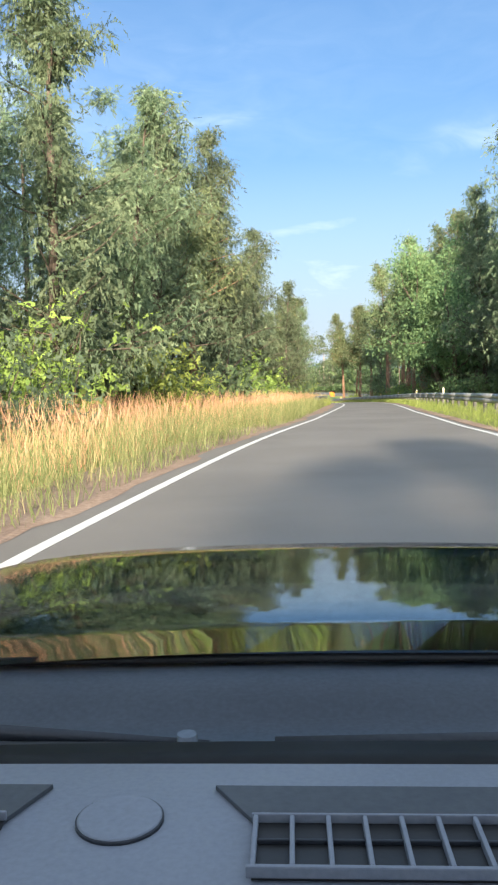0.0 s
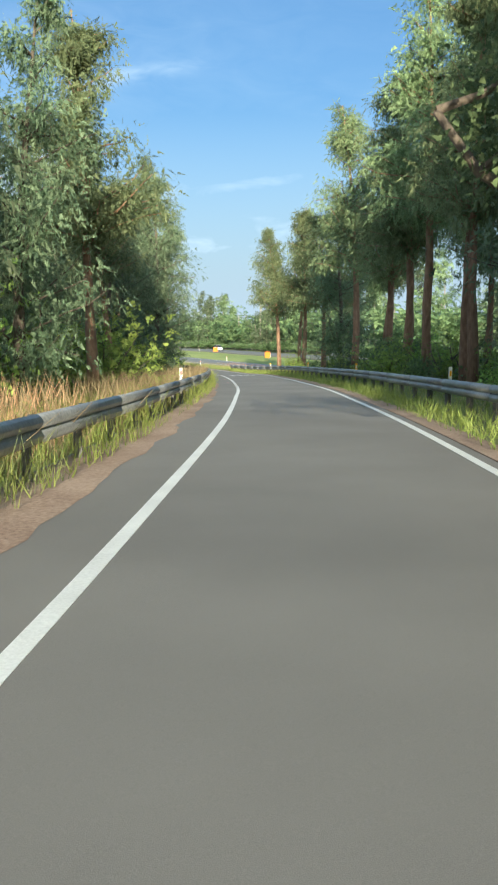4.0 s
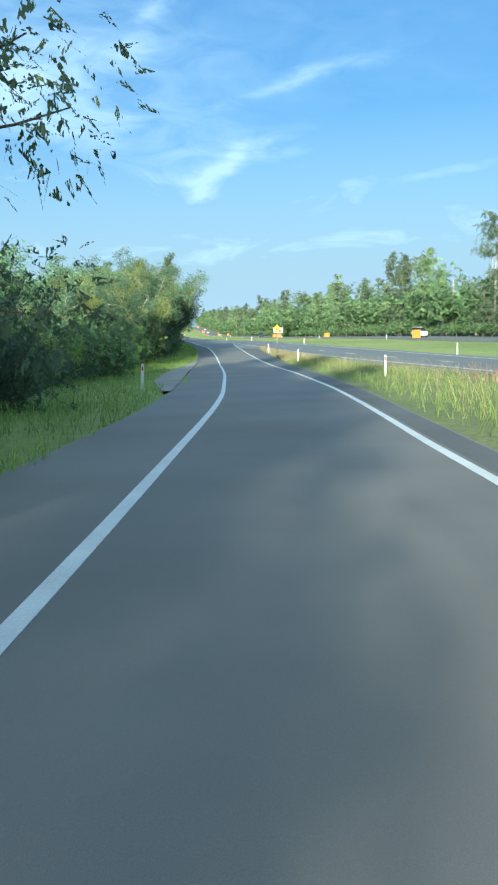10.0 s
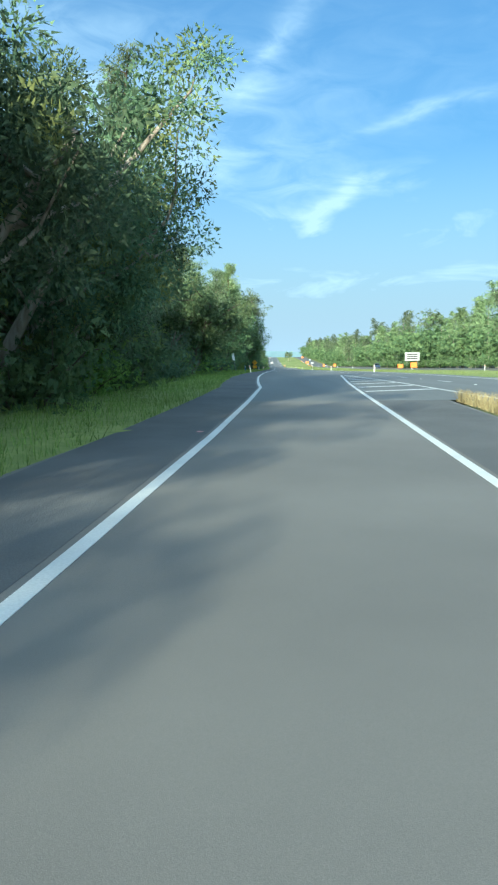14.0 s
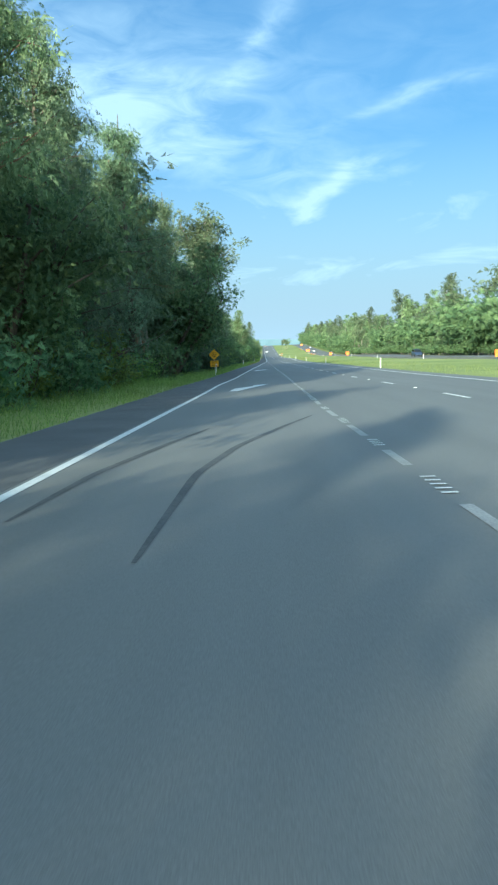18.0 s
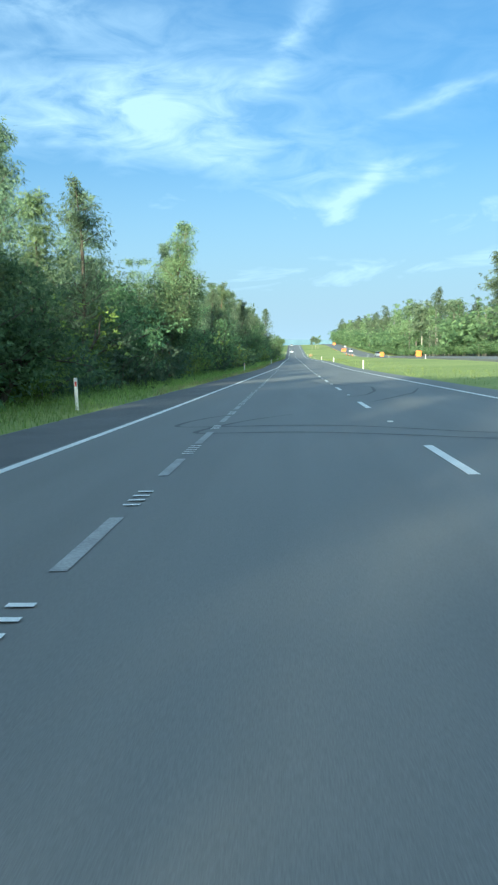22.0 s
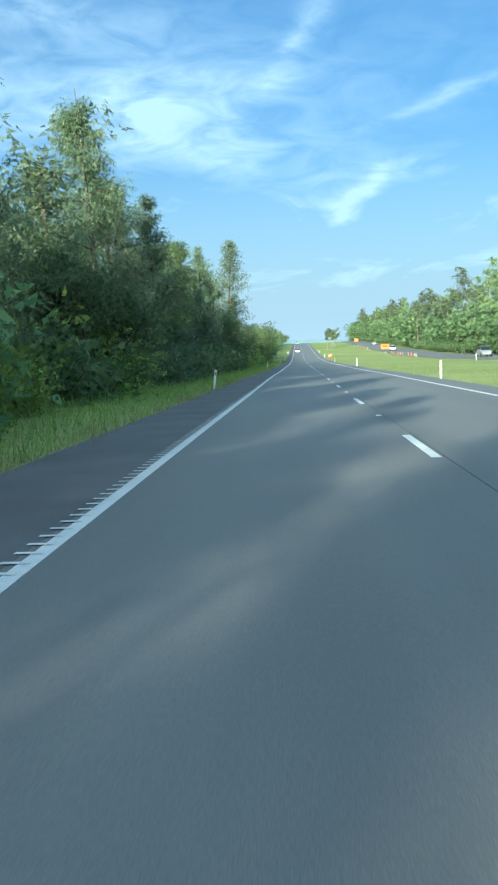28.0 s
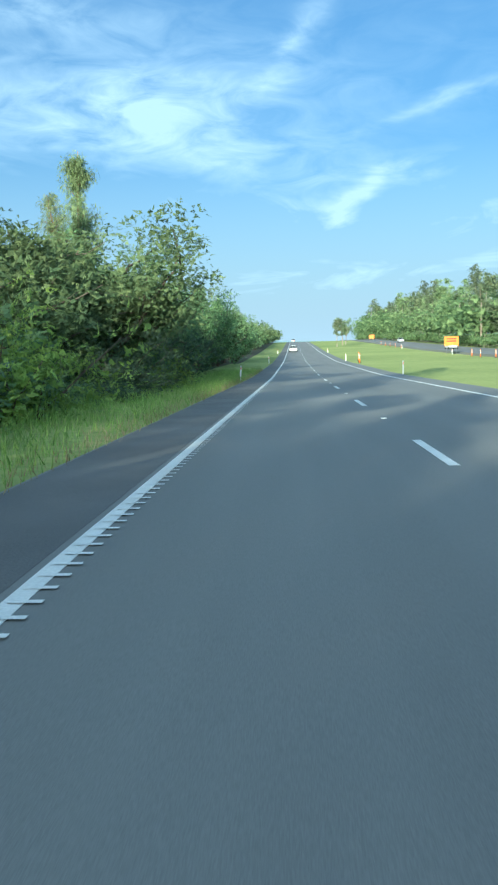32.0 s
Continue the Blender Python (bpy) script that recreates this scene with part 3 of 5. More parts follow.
def make_tree(kind, seed, dense=1.0, loose=0):
    """A tree kind with trunk and crown. loose: only so many leaf sprays and its stem, for woods joined into one mesh."""
    rng = np.random.default_rng(seed)
    wood = bmesh.new()
    tips, sizes = [], []
    bark, leaf, label, cat = BARK, SHEOAK, "", "tree"
    if kind in ("sheoak", "olive"):
        height = rng.uniform(13.5, 17)
        trunk = limb_points(rng, (0, 0, -0.3), (0, 0, 1), height, 0.035, 0.05, 9)
        tube_into(wood, trunk, np.linspace(0.24, 0.02, 10), 7)
        for k in range(54):
            low = 0.12 if kind == "sheoak" else 0.42
            h = low + (0.975 - low) * rng.uniform() ** 1.3
            base = trunk[0].lerp(trunk[-1], h)
            i = min(int(h * 9), 8)
            base = trunk[i].lerp(trunk[i + 1], h * 9 - i)
            a = rng.uniform(0, 6.283)
            reach = (1 - h) ** 0.75 * min(1, 3.2 * h + 0.3) * 4.1 * rng.uniform(0.5, 1.15) + 0.35
            limb = limb_points(rng, base, (math.cos(a), math.sin(a), rng.uniform(0.2, 0.9)), reach, 0.15, 0.02, 4)
            tube_into(wood, limb, np.linspace(0.05, 0.012, 5), 3, False)
            for q in limb[1:]:
                tips.append(q)
                sizes.append(0.24 + 0.13 * reach)
        per, ln, wd, droop, flat = int(36 * dense), 0.34, 0.135, 0.9, 1.0
        leaf, bark = (SHEOAK, BARK) if kind == "sheoak" else (OLIVE, RED_BARK)
        label = "tall feathery dark green she-oak with drooping needles" if kind == "sheoak" else "tall feathery olive-green she-oak with a bare reddish trunk"
    elif kind == "gum":
        height = rng.uniform(14, 18)
        bark, leaf = PALE_BARK, GUM
        trunk = limb_points(rng, (0, 0, -0.3), (rng.uniform(-0.1, 0.1), rng.uniform(-0.1, 0.1), 1), height * 0.8, 0.07, 0.05, 8)
        tube_into(wood, trunk, np.linspace(0.26, 0.06, 9), 8)
        for k in range(20):
            h = rng.uniform(0.38, 1.0)
            i = min(int(h * 8), 7)
            a = rng.uniform(0, 6.283)
            reach = rng.uniform(1.8, 4.0)
            limb = limb_points(rng, trunk[i].lerp(trunk[i + 1], h * 8 - i), (math.cos(a), math.sin(a), rng.uniform(0.4, 1.3)), reach, 0.25, 0.06, 5)
            tube_into(wood, limb, np.linspace(0.09, 0.015, 6), 5, False)
            for q in limb[2:]:
                for _ in range(2):
                    tips.append(q + Vector(rng.normal(size=3)) * 0.38)
                    sizes.append(0.50)
        per, ln, wd, droop, flat = int(56 * dense), 0.27, 0.16, 0.6, 0.7
        label = "tall eucalyptus with a pale trunk and clumped grey-green crown"
    elif kind in ("broad", "banksia", "low", "fig"):
        height = rng.uniform(8.5, 10.5) if kind != "low" else rng.uniform(4.2, 5.4)
        slim = 1.0 if kind != "low" else 0.55
        bark, leaf = (PALE_BARK, BANKSIA) if kind == "banksia" else (BARK, BROAD)
        for k in range(6):
            a = k * 1.05 + rng.uniform(-0.3, 0.3)
            limb = limb_points(rng, (0.25 * math.cos(a), 0.25 * math.sin(a), -0.3), (math.cos(a) * 0.55, math.sin(a) * 0.55, 1), height * 0.62, 0.12, 0.0, 7)
            tube_into(wood, limb, np.linspace(0.17 * slim, 0.05 * slim, 8), 6 if kind != "low" else 4)
            for j in range(8):
                b = rng.uniform(0, 6.283)
                sub = limb_points(rng, limb[(3 if kind != "low" else 1) + j % 5], (math.cos(b), math.sin(b), rng.uniform(0.1, 1.0)), rng.uniform(1.5, 3.3) * slim, 0.22, 0.05, 4)
                tube_into(wood, sub if kind != "low" else sub[::2], np.linspace(0.06, 0.014, 5)[::1 if kind != "low" else 2], 3, False)
                for q in sub[1:]:
                    for _ in range(2):
                        tips.append(q + Vector(rng.normal(size=3)) * 0.34 * slim)
                        sizes.append((0.44 if kind == "banksia" else 0.50) * slim)
        per, ln, wd, droop, flat = int({"banksia": 180, "broad": 40, "low": 8, "fig": 110}[kind] * dense), {"banksia": 0.12, "broad": 0.22, "low": 0.24, "fig": 0.14}[kind], {"banksia": 0.055, "broad": 0.15, "low": 0.17, "fig": 0.10}[kind], 0.1, 0.75
        if kind == "low":
            leaf = [BROAD, DARKLEAF, SHEOAK, YOUNG][seed % 4]
        label = "broad multi-stemmed banksia tree with yellow-green shoots" if kind == "banksia" else "dense broad-crowned dark green tree" if kind in ("broad", "fig") else "low dense green bush below taller trees"
    elif kind == "pine":
        height = 17.5
        trunk = limb_points(rng, (0, 0, -0.3), (0, 0, 1), height, 0.012, 0.05, 10)
        tube_into(wood, trunk, np.linspace(0.25, 0.02, 11), 7)
        for k in range(84):
            h = 0.10 + 0.89 * k / 84
            i = min(int(h * 10), 9)
            a = k * 2.4
            reach = (1 - h) ** 0.7 * 4.2 * rng.uniform(0.45, 1.25) + 0.3
            limb = limb_points(rng, trunk[i].lerp(trunk[i + 1], h * 10 - i), (math.cos(a), math.sin(a), 0.25), reach, 0.1, 0.06, 3)
            tube_into(wood, limb, np.linspace(0.035, 0.01, 4), 4, False)
            for q in limb[1:]:
                tips.append(q)
                sizes.append(0.34)
        per, ln, wd, droop, flat = int(30 * dense), 0.36, 0.14, 0.1, 0.9
        label = "single tall narrow pine standing apart on the verge"
    elif kind == "bare":
        height = rng.uniform(9, 13)
        bark, leaf = RED_BARK, GUM
        trunk = limb_points(rng, (0, 0, -0.3), (rng.uniform(-0.12, 0.12), rng.uniform(-0.12, 0.12), 1), height, 0.06, 0.04, 8)
        tube_into(wood, trunk, np.linspace(0.2, 0.04, 9), 7)
        for k in range(9):
            a = rng.uniform(0, 6.283)
            limb = limb_points(rng, trunk[3 + k % 5], (math.cos(a), math.sin(a), 0.9), rng.uniform(1, 2.6), 0.25, 0.05, 4)
            tube_into(wood, limb, np.linspace(0.055, 0.012, 5), 4, False)
            tips.append(limb[-1])
            sizes.append(0.4)
        per, ln, wd, droop, flat = int(40 * dense), 0.28, 0.16, 0.6, 0.8
        label = "slender reddish trunk with thin high foliage"
    elif kind == "shrub":
        bark, leaf, cat = BARK, [BROAD, YOUNG, DARKLEAF][seed % 3], "shrub"
        for k in range(9):
            a = rng.uniform(0, 6.283)
            limb = limb_points(rng, (0.3 * math.cos(a), 0.3 * math.sin(a), -0.15), (math.cos(a) * 0.8, math.sin(a) * 0.8, 1), rng.uniform(1.2, 2.6), 0.2, 0.0, 5)
            tube_into(wood, limb, np.linspace(0.035, 0.008, 6), 4, False)
            for q in limb[1:]:
                for _ in range(3):
                    tips.append(q + Vector(rng.normal(size=3)) * 0.35)
                    sizes.append(0.38)
        per, ln, wd, droop, flat = int(9 * dense), 0.24, 0.17, 0.0, 0.8
        label = "leafy green shrub at the edge of the trees"
    fine = leaf_quads(np.array(tips), sizes, per, ln, wd, droop, rng, flat)
    inner = leaf_quads(np.array(tips) * (0.8, 0.8, 1), np.array(sizes) * 0.6, max(1, per // 6), ln * 1.1, wd * 1.3, droop * 0.5, rng, flat)
    quads = np.concatenate([fine, inner])
    if loose:
        k = rng.choice(len(quads), min(len(quads), loose), replace=False)
        q = quads[k]
        mid = q.mean(1, keepdims=True)
        grow = np.full(3, 2.9 if loose < 1000 else 1.45)
        wood.free()
        h = quads[:, :, 2].max() * 0.75
        stem = [[(0.16 * math.cos(a), 0.16 * math.sin(a), -0.3), (0.16 * math.cos(a + 2.1), 0.16 * math.sin(a + 2.1), -0.3), (0.05 * math.cos(a + 2.1), 0.05 * math.sin(a + 2.1), h), (0.05 * math.cos(a), 0.05 * math.sin(a), h)] for a in (0, 2.1, 4.2)]
        long = q[:, 1:2] - mid
        fat = mid + (q - mid) * grow
        wide = np.cross(long[:, 0], (0.3, 0.5, 0.8))
        wide = wide / (np.linalg.norm(wide, axis=1, keepdims=True) + 1e-6) * 0.06
        wide *= 1.0 if loose < 1000 else 0.4
        fat[:, 0] += wide
        fat[:, 2] -= wide
        return fat, np.array(stem), leaf
    top = thing("shrub" if kind == "shrub" else "bush" if kind == "low" else "tree", 0, 0, -200, label, cat)
    me = bpy.data.meshes.new("trunk")
    wood.to_mesh(me)
    wood.free()
    me.materials.append(bark)
    tr = new("trunk", me)
    tr.parent = top
    cr = new("crown", quads_mesh("crown", quads, leaf))
    cr.parent = top
    return top


KINDS = {}


def plant(kind, x, y, scale=1.0, group="", rng=random, label="", wide=1.0):
    """Stand a tree on the ground; the first of a kind is built, the rest are copies."""
    variants = KINDS.setdefault(kind, [])
    want = {"sheoak": 5, "gum": 4, "broad": 4, "shrub": 6, "olive": 4, "banksia": 3, "bare": 3, "fig": 2, "low": 8}.get(kind, 1)
    m = Matrix.Translation((x, y, float(surf(x, y)) - 0.05)) @ Matrix.Rotation(rng.uniform(0, 6.283), 4, "Z") @ Matrix.Diagonal((scale * wide * rng.uniform(0.9, 1.1), scale * wide * rng.uniform(0.9, 1.1), scale, 1))
    if len(variants) < want:
        ob = make_tree(kind, 37 * len(KINDS) + len(variants))
        variants.append(ob)
    else:
        ob = copy_thing(variants[rng.randrange(want)], Matrix.Identity(4))
    ob.matrix_basis = m
    return tagged(ob, label, "", group)


LOOSE = {}
WOODS = {}


def scatter(kind, x, y, scale, zone, rng, wide=1.0):
    """A tree of the far woods: its leaves go into one mesh with all the others."""
    near = zone != "woods beyond the motorway" and y < 820
    if (kind, near) not in LOOSE:
        LOOSE[kind, near] = [make_tree(kind, 500 + 7 * len(LOOSE) + i, 1.0, 2000 if near else 700) for i in range(3)]
    q, stem, leaf = LOOSE[kind, near][rng.randrange(3)]
    a = rng.uniform(0, 6.283)
    turn = np.array([[math.cos(a), -math.sin(a), 0], [math.sin(a), math.cos(a), 0], [0, 0, 1]])
    size = np.array([scale * wide, scale * wide, scale])
    base = np.array([x, y, float(surf(x, y))])
    WOODS.setdefault((zone, leaf.name), (leaf, []))[1].append((q * size) @ turn.T + base)
    WOODS.setdefault((zone, "bark"), (PALE_BARK if kind == "gum" else BARK, []))[1].append((stem * size) @ turn.T + base)


def join_woods():
    for (zone, which), (material, some) in WOODS.items():
        name = "trunks_in_woods" if which == "bark" else "woods"
        ob = new(name, quads_mesh(name, np.concatenate(some), material))
        tagged(ob, ("thin grey-brown trunks standing in the " if which == "bark" else "dense green foliage of the ") + zone, "woods", kind="stuff")


def woods():
    rng = random.Random(4)
    # along the ramp, near side
    y = 12.0
    while y < 163:
        for row in range(2):
            kind = rng.choice(("sheoak", "sheoak", "olive", "sheoak") if row == 0 else ("sheoak", "gum", "olive"))
            off = (7.0 if y < 70 else 5.4) + row * 4.0 + rng.uniform(-0.6, 1.6)
            if 60 < y < 150 and row == 0 and rng.random() < 0.2:
                kind = "bare"
            plant(kind, float(left_line(y)) - off, y + rng.uniform(-2, 2), rng.uniform(0.82, 1.1) * (0.92 if y < 42 else 1.12 if y < 63 else 0.78 if y < 102 else 1.0), "trees along the slip road", rng)
        for row in range(3 if y < 70 else 1):
            scatter(rng.choice(("sheoak", "broad", "sheoak")), float(left_line(y)) - 12.5 - 4.5 * row - rng.uniform(0, 3), y + rng.uniform(-2, 2), rng.uniform(0.85, 1.1), "wood beside the slip road", rng, 1.2)
        for k in range(2):
            plant("low", float(left_line(y)) - (7.6 if y < 70 else 6.2) - rng.uniform(0, 2.5), y + 3 * k + rng.uniform(-1, 1), rng.uniform(0.8, 1.25), "trees along the slip road", rng, "", 1.2)
        y += rng.uniform(5.0, 6.8)
    # along the ramp, far side, thinning towards the motorway
    y = 14.0
    while y < 158:
        for row in range(2 if y < 100 or rng.random() < 0.45 else 1):
            off = (9.0 if y < 45 else 7.4 if y < 100 else 8.2) + row * 4.6 + rng.uniform(-0.6, 1.6)
            kind = rng.choice(("sheoak", "sheoak", "olive", "sheoak", "sheoak") if y < 85 else ("olive", "sheoak", "olive"))
            plant(kind, float(right_line(y)) + off, y + rng.uniform(-2, 2), rng.uniform(0.98, 1.2) * (1.24 if y < 50 else 1.12 if y < 85 else 1.25), "trees between the slip road and the motorway", rng)
        if y < 112 or rng.random() < 0.4:
            plant("low", float(right_line(y)) + 9 + rng.uniform(0, 3), y + rng.uniform(1, 4), rng.uniform(0.6, 1.1), "trees between the slip road and the motorway", rng, "", 1.2)
        if y < 92:
            for row in range(2):
                scatter(rng.choice(("sheoak", "broad")), float(right_line(y)) + 16 + 5 * row + rng.uniform(0, 3), y + rng.uniform(-2, 2), rng.uniform(0.9, 1.2), "wood between the roads", rng, 1.2)
        y += rng.uniform(5.0, 7.0) if y < 100 else rng.uniform(6.0, 9.0)
    for x, yy, s in ((-32.6, 61, 1.9), (-28.5, 67, 1.7)):
        plant("fig", x, yy, s, "trees between the slip road and the motorway", rng, "huge dense broad-leaved tree overhanging the grass verge", 0.85)
    # sparse trees on both sides behind the start
    for yy in range(-120, -20, 14):
        scatter("sheoak", float(ramp_x(yy)) - 24 - rng.uniform(0, 8), yy, 1.0, "wood beside the slip road", rng, 1.2)
        scatter("sheoak", float(ramp_x(yy)) + 38 + rng.uniform(0, 8), yy, 1.0, "wood between the roads", rng, 1.2)
    # unseen she-oaks added behind the start to cast shade on the road ahead
    for x, yy in ((-79.5, -43), (-81.5, -48), (-77.5, -39.5)):
        plant("sheoak", x, yy, 1.1, "trees between the slip road and the motorway", rng, "", 1.25)
    # lower broad trees before the bend
    y = 206.0
    while y < 234:
        plant("banksia", float(left_line(y)) - 9.5 - rng.uniform(0, 2), y, rng.uniform(0.82, 0.98), "banksias at the bend", rng)
        plant("broad", float(left_line(y)) - 15 - rng.uniform(0, 2), y + 2, rng.uniform(0.95, 1.1), "banksias at the bend", rng)
        plant("low", float(left_line(y)) - 8.0 - rng.uniform(0, 2), y + 2, rng.uniform(0.6, 1.0), "banksias at the bend", rng, "", 1.2)
        y += rng.uniform(4.2, 6)
    # taller trees set back from the bend
    for x, yy in ((-23.5, 178), (-25.5, 183), (-23, 187), (-26, 191), (-24, 195), (-27, 199)):
        plant("sheoak", x, yy, rng.uniform(0.42, 0.5), "trees along the slip road", rng, "", 1.3)
    for x, yy in ((-20.2, 172.5), (-18.7, 167.5)):
        plant("sheoak", x, yy, 1.05, "trees along the slip road", rng, "", 1.15)
    # banksias at the bend
    for x, yy, s in ((-15.6, 244, 1.4), (-16.4, 235, 1.25), (-14.6, 252, 1.5), (-17.0, 228, 1.15), (-14.4, 259, 1.5), (-18.8, 243, 1.25), (-14.0, 266, 1.4),
                     (-20, 252, 1.3), (-18, 262, 1.5)):
        plant("banksia", x, yy, s, "banksias at the bend", rng, "", 0.86)
    # along the motorway, near side
    y = 268.0
    while y < 712:
        tall = 0.88 if y < 344 else 1.2 if y < 412 else 0.78 if y < 500 else 0.86 if y < 580 else 0.94
        kind = rng.choice(("sheoak", "broad", "sheoak", "broad", "sheoak", "sheoak", "olive"))
        s = rng.uniform(0.75, 0.98) * tall * (1.2 if kind == "broad" else 1)
        plant(kind, float(left_line(y)) - (5.6 if y < 500 else 7.0) - rng.uniform(0, 2.4), y + rng.uniform(-1.5, 1.5), s, "trees along the motorway", rng)
        for k in range(0 if 380 < y < 404 else 2):
            plant("low", float(left_line(y)) - (7.2 if y < 500 else 8.6) - rng.uniform(0, 2.0), y + 3 * k + rng.uniform(-1, 1), rng.uniform(0.8, 1.35), "trees along the motorway", rng, "", 1.2)
        for row in range(3):
            scatter(rng.choice(("sheoak", "gum", "sheoak", "broad", "olive")), float(left_line(y)) - 11 - row * 4.4 - rng.uniform(-0.6, 2.2), y + rng.uniform(-2, 2), rng.uniform(0.8, 1.02) * float(np.interp(y, [268, 330, 350, 405, 420, 490, 560, 590], [0.85, 0.9, 1.15, 1.2, 0.78, 0.8, 0.84, 0.96])), "wood along the motorway", rng, 1.35)
        y += rng.uniform(5.0, 7.0)
    while y < 1200:
        for row in range(2):
            kind = rng.choice(("sheoak", "broad", "broad"))
            scatter(kind, float(left_line(y)) - (13 if y < 830 else 9) - row * 5 - rng.uniform(-0.6, 2.2), y + rng.uniform(-2, 2), rng.uniform(0.50, 0.64) * (1.45 if kind == "broad" else 1), "wood along the motorway", rng, 1.25)
        if 742 < y < 850:
            kind = rng.choice(("broad", "broad", "sheoak"))
            plant(kind, float(left_line(y)) - 7.6 - rng.uniform(0, 2.0), y + rng.uniform(-1.5, 1.5), rng.uniform(0.88, 1.08) if kind == "broad" else rng.uniform(0.55, 0.68), "trees along the motorway", rng, "", 1.1)
        y += rng.uniform(5.5, 8)
    y = 714.0
    while y < 800:
        plant("low", float(left_line(y)) - 8.2 - rng.uniform(0, 2.0), y, rng.uniform(0.8, 1.4), "trees along the motorway", rng, "", 1.25)
        y += rng.uniform(3.2, 5)
    plant("gum", -9.9, 421, 1.22, "trees along the motorway", rng, "big spreading gum tree leaning over the verge", 1.35)
    plant("gum", -9.6, 424.5, 1.3, "trees along the motorway", rng, "big spreading gum tree leaning over the verge", 1.2)
    plant("pine", -8.2, 717, 1.0, "", rng)
    # pale trunks at the edge of the dark wood
    for k in range(6):
        yy = 382 + 3.8 * k + rng.uniform(-1, 1)
        plant("gum", float(left_line(yy)) - 6.6 - rng.uniform(0, 1.4), yy, rng.uniform(0.72, 0.86), "trees along the motorway", rng, "slender eucalyptus with a pale trunk before dark wood")
    # low brambles in front of the last trees
    for k in range(18):
        yy = 726 + 2.2 * k + rng.uniform(-1, 1)
        plant("shrub", float(left_line(yy)) - 4.7 - rng.uniform(0, 2.6), yy, rng.uniform(0.38, 0.52), "brambles on the verge", rng, "low sprawling green bramble on the grass verge", 2.2)
    plant("sheoak", -9.6, 691.5, 0.88, "trees along the motorway", rng, "feathery she-oak standing above the trees round it")
    plant("olive", -10.7, 760, 0.97, "trees along the motorway", rng, "slender reddish-green tree standing over lower trees", 0.66)
    plant("olive", -10.2, 757, 0.66, "trees along the motorway", rng, "slender yellow-green tree standing among darker ones", 0.8)
    for x, yy, s in ((14.5, 953, 0.55), (17.5, 975, 0.7), (19.5, 990, 0.62)):
        plant("gum", x, yy, s, "trees on the median", rng, "small gum tree standing on the grass median")
    # far side of the motorway
    y = -80.0
    while y < 1240:
        for row in range(2):
            kind = rng.choice(("sheoak", "broad", "broad", "broad", "olive", "gum"))
            s = rng.uniform(1.08, 1.48) * (1.3 if kind == "broad" else 0.95)
            scatter(kind, 47 + row * 6 + rng.uniform(-1.5, 3), y + rng.uniform(-3, 3), s, "woods beyond the motorway", rng, 1.25)
        scatter("broad", 44.5 + rng.uniform(-1, 1), y + rng.uniform(-2, 2), rng.uniform(0.3, 0.5), "woods beyond the motorway", rng, 1.5)
        scatter("broad", 44.5 + rng.uniform(-1, 1), y + rng.uniform(2, 5), rng.uniform(0.3, 0.6), "woods beyond the motorway", rng, 1.5)
        y += rng.uniform(5.5, 8.5)
    # undergrowth
    y = -50.0
    while y < 760:
        if 322 < y < 337 or 384 < y < 402:
            y += 4
            continue
        plant("shrub", float(left_line(y)) - (5.6 if y < 262 else 5.0) - rng.uniform(0, 2.0), y, rng.uniform(0.75, 1.45), "undergrowth below the trees", rng)
        y += rng.uniform(2.6, 4.6)
    y = -40.0
    while y < 150:
        plant("shrub", float(right_line(y)) + 4.6 + rng.uniform(0, 5), y, rng.uniform(0.6, 1.2), "undergrowth below the trees", rng)
        y += rng.uniform(4, 7)
    join_woods()


woods()


# ---- grass ----
def blades(name, label, x, y, height, width, material, rng, lean=0.35):
    """Grass blades standing at the points x, y."""
    n = len(x)
    base = np.stack([x, y, surf(x, y) - 0.04], -1)
    h = height * rng.uniform(0.5, 1.3, n)
    tip = base + np.stack([rng.normal(0, lean, n) * h, rng.normal(0, lean, n) * h, h], -1)
    a = rng.uniform(0, 6.283, n)
    side = np.stack([np.cos(a), np.sin(a), 0 * a], -1) * (width * rng.uniform(0.6, 1.4, n) / 2)[:, None]
    mid = base * 0.45 + tip * 0.55 + np.stack([0 * h, 0 * h, 0.06 * h], -1)
    q = np.concatenate([np.stack([base - side, base + side, mid], 1), np.stack([mid - side * 0.8, mid + side * 0.8, tip], 1)])
    ob = new(name, quads_mesh(name, q, material))
    return tagged(ob, label, "grass", kind="stuff")


def field(rng, n, y0, y1, left, right, clump=0.5):
    """n points between two lines, gathered into clumps."""
    y = rng.uniform(y0, y1, n)
    u = rng.uniform(0, 1, n)
    keep = np.array([noise.noise(Vector((float(a) * 0.35, float(b) * 9, 7))) for a, b in zip(y, u)]) > rng.uniform(-0.6, 0.5, n) * clump * 2 - 0.15
    y, u = y[keep], u[keep]
    l, r = left(y), right(y)
    return l + (r - l) * u, y


def rail_left(y):
    return left_line(y) - np.interp(y, [50, 80, 97, 112, 140], [1.7, 1.5, 1.42, 1.35, 1.15])


def rail_right(y):
    return right_line(y) + np.interp(y, [20, 60, 110, 135, 152], [2.4, 1.7, 1.75, 1.25, 0.8])


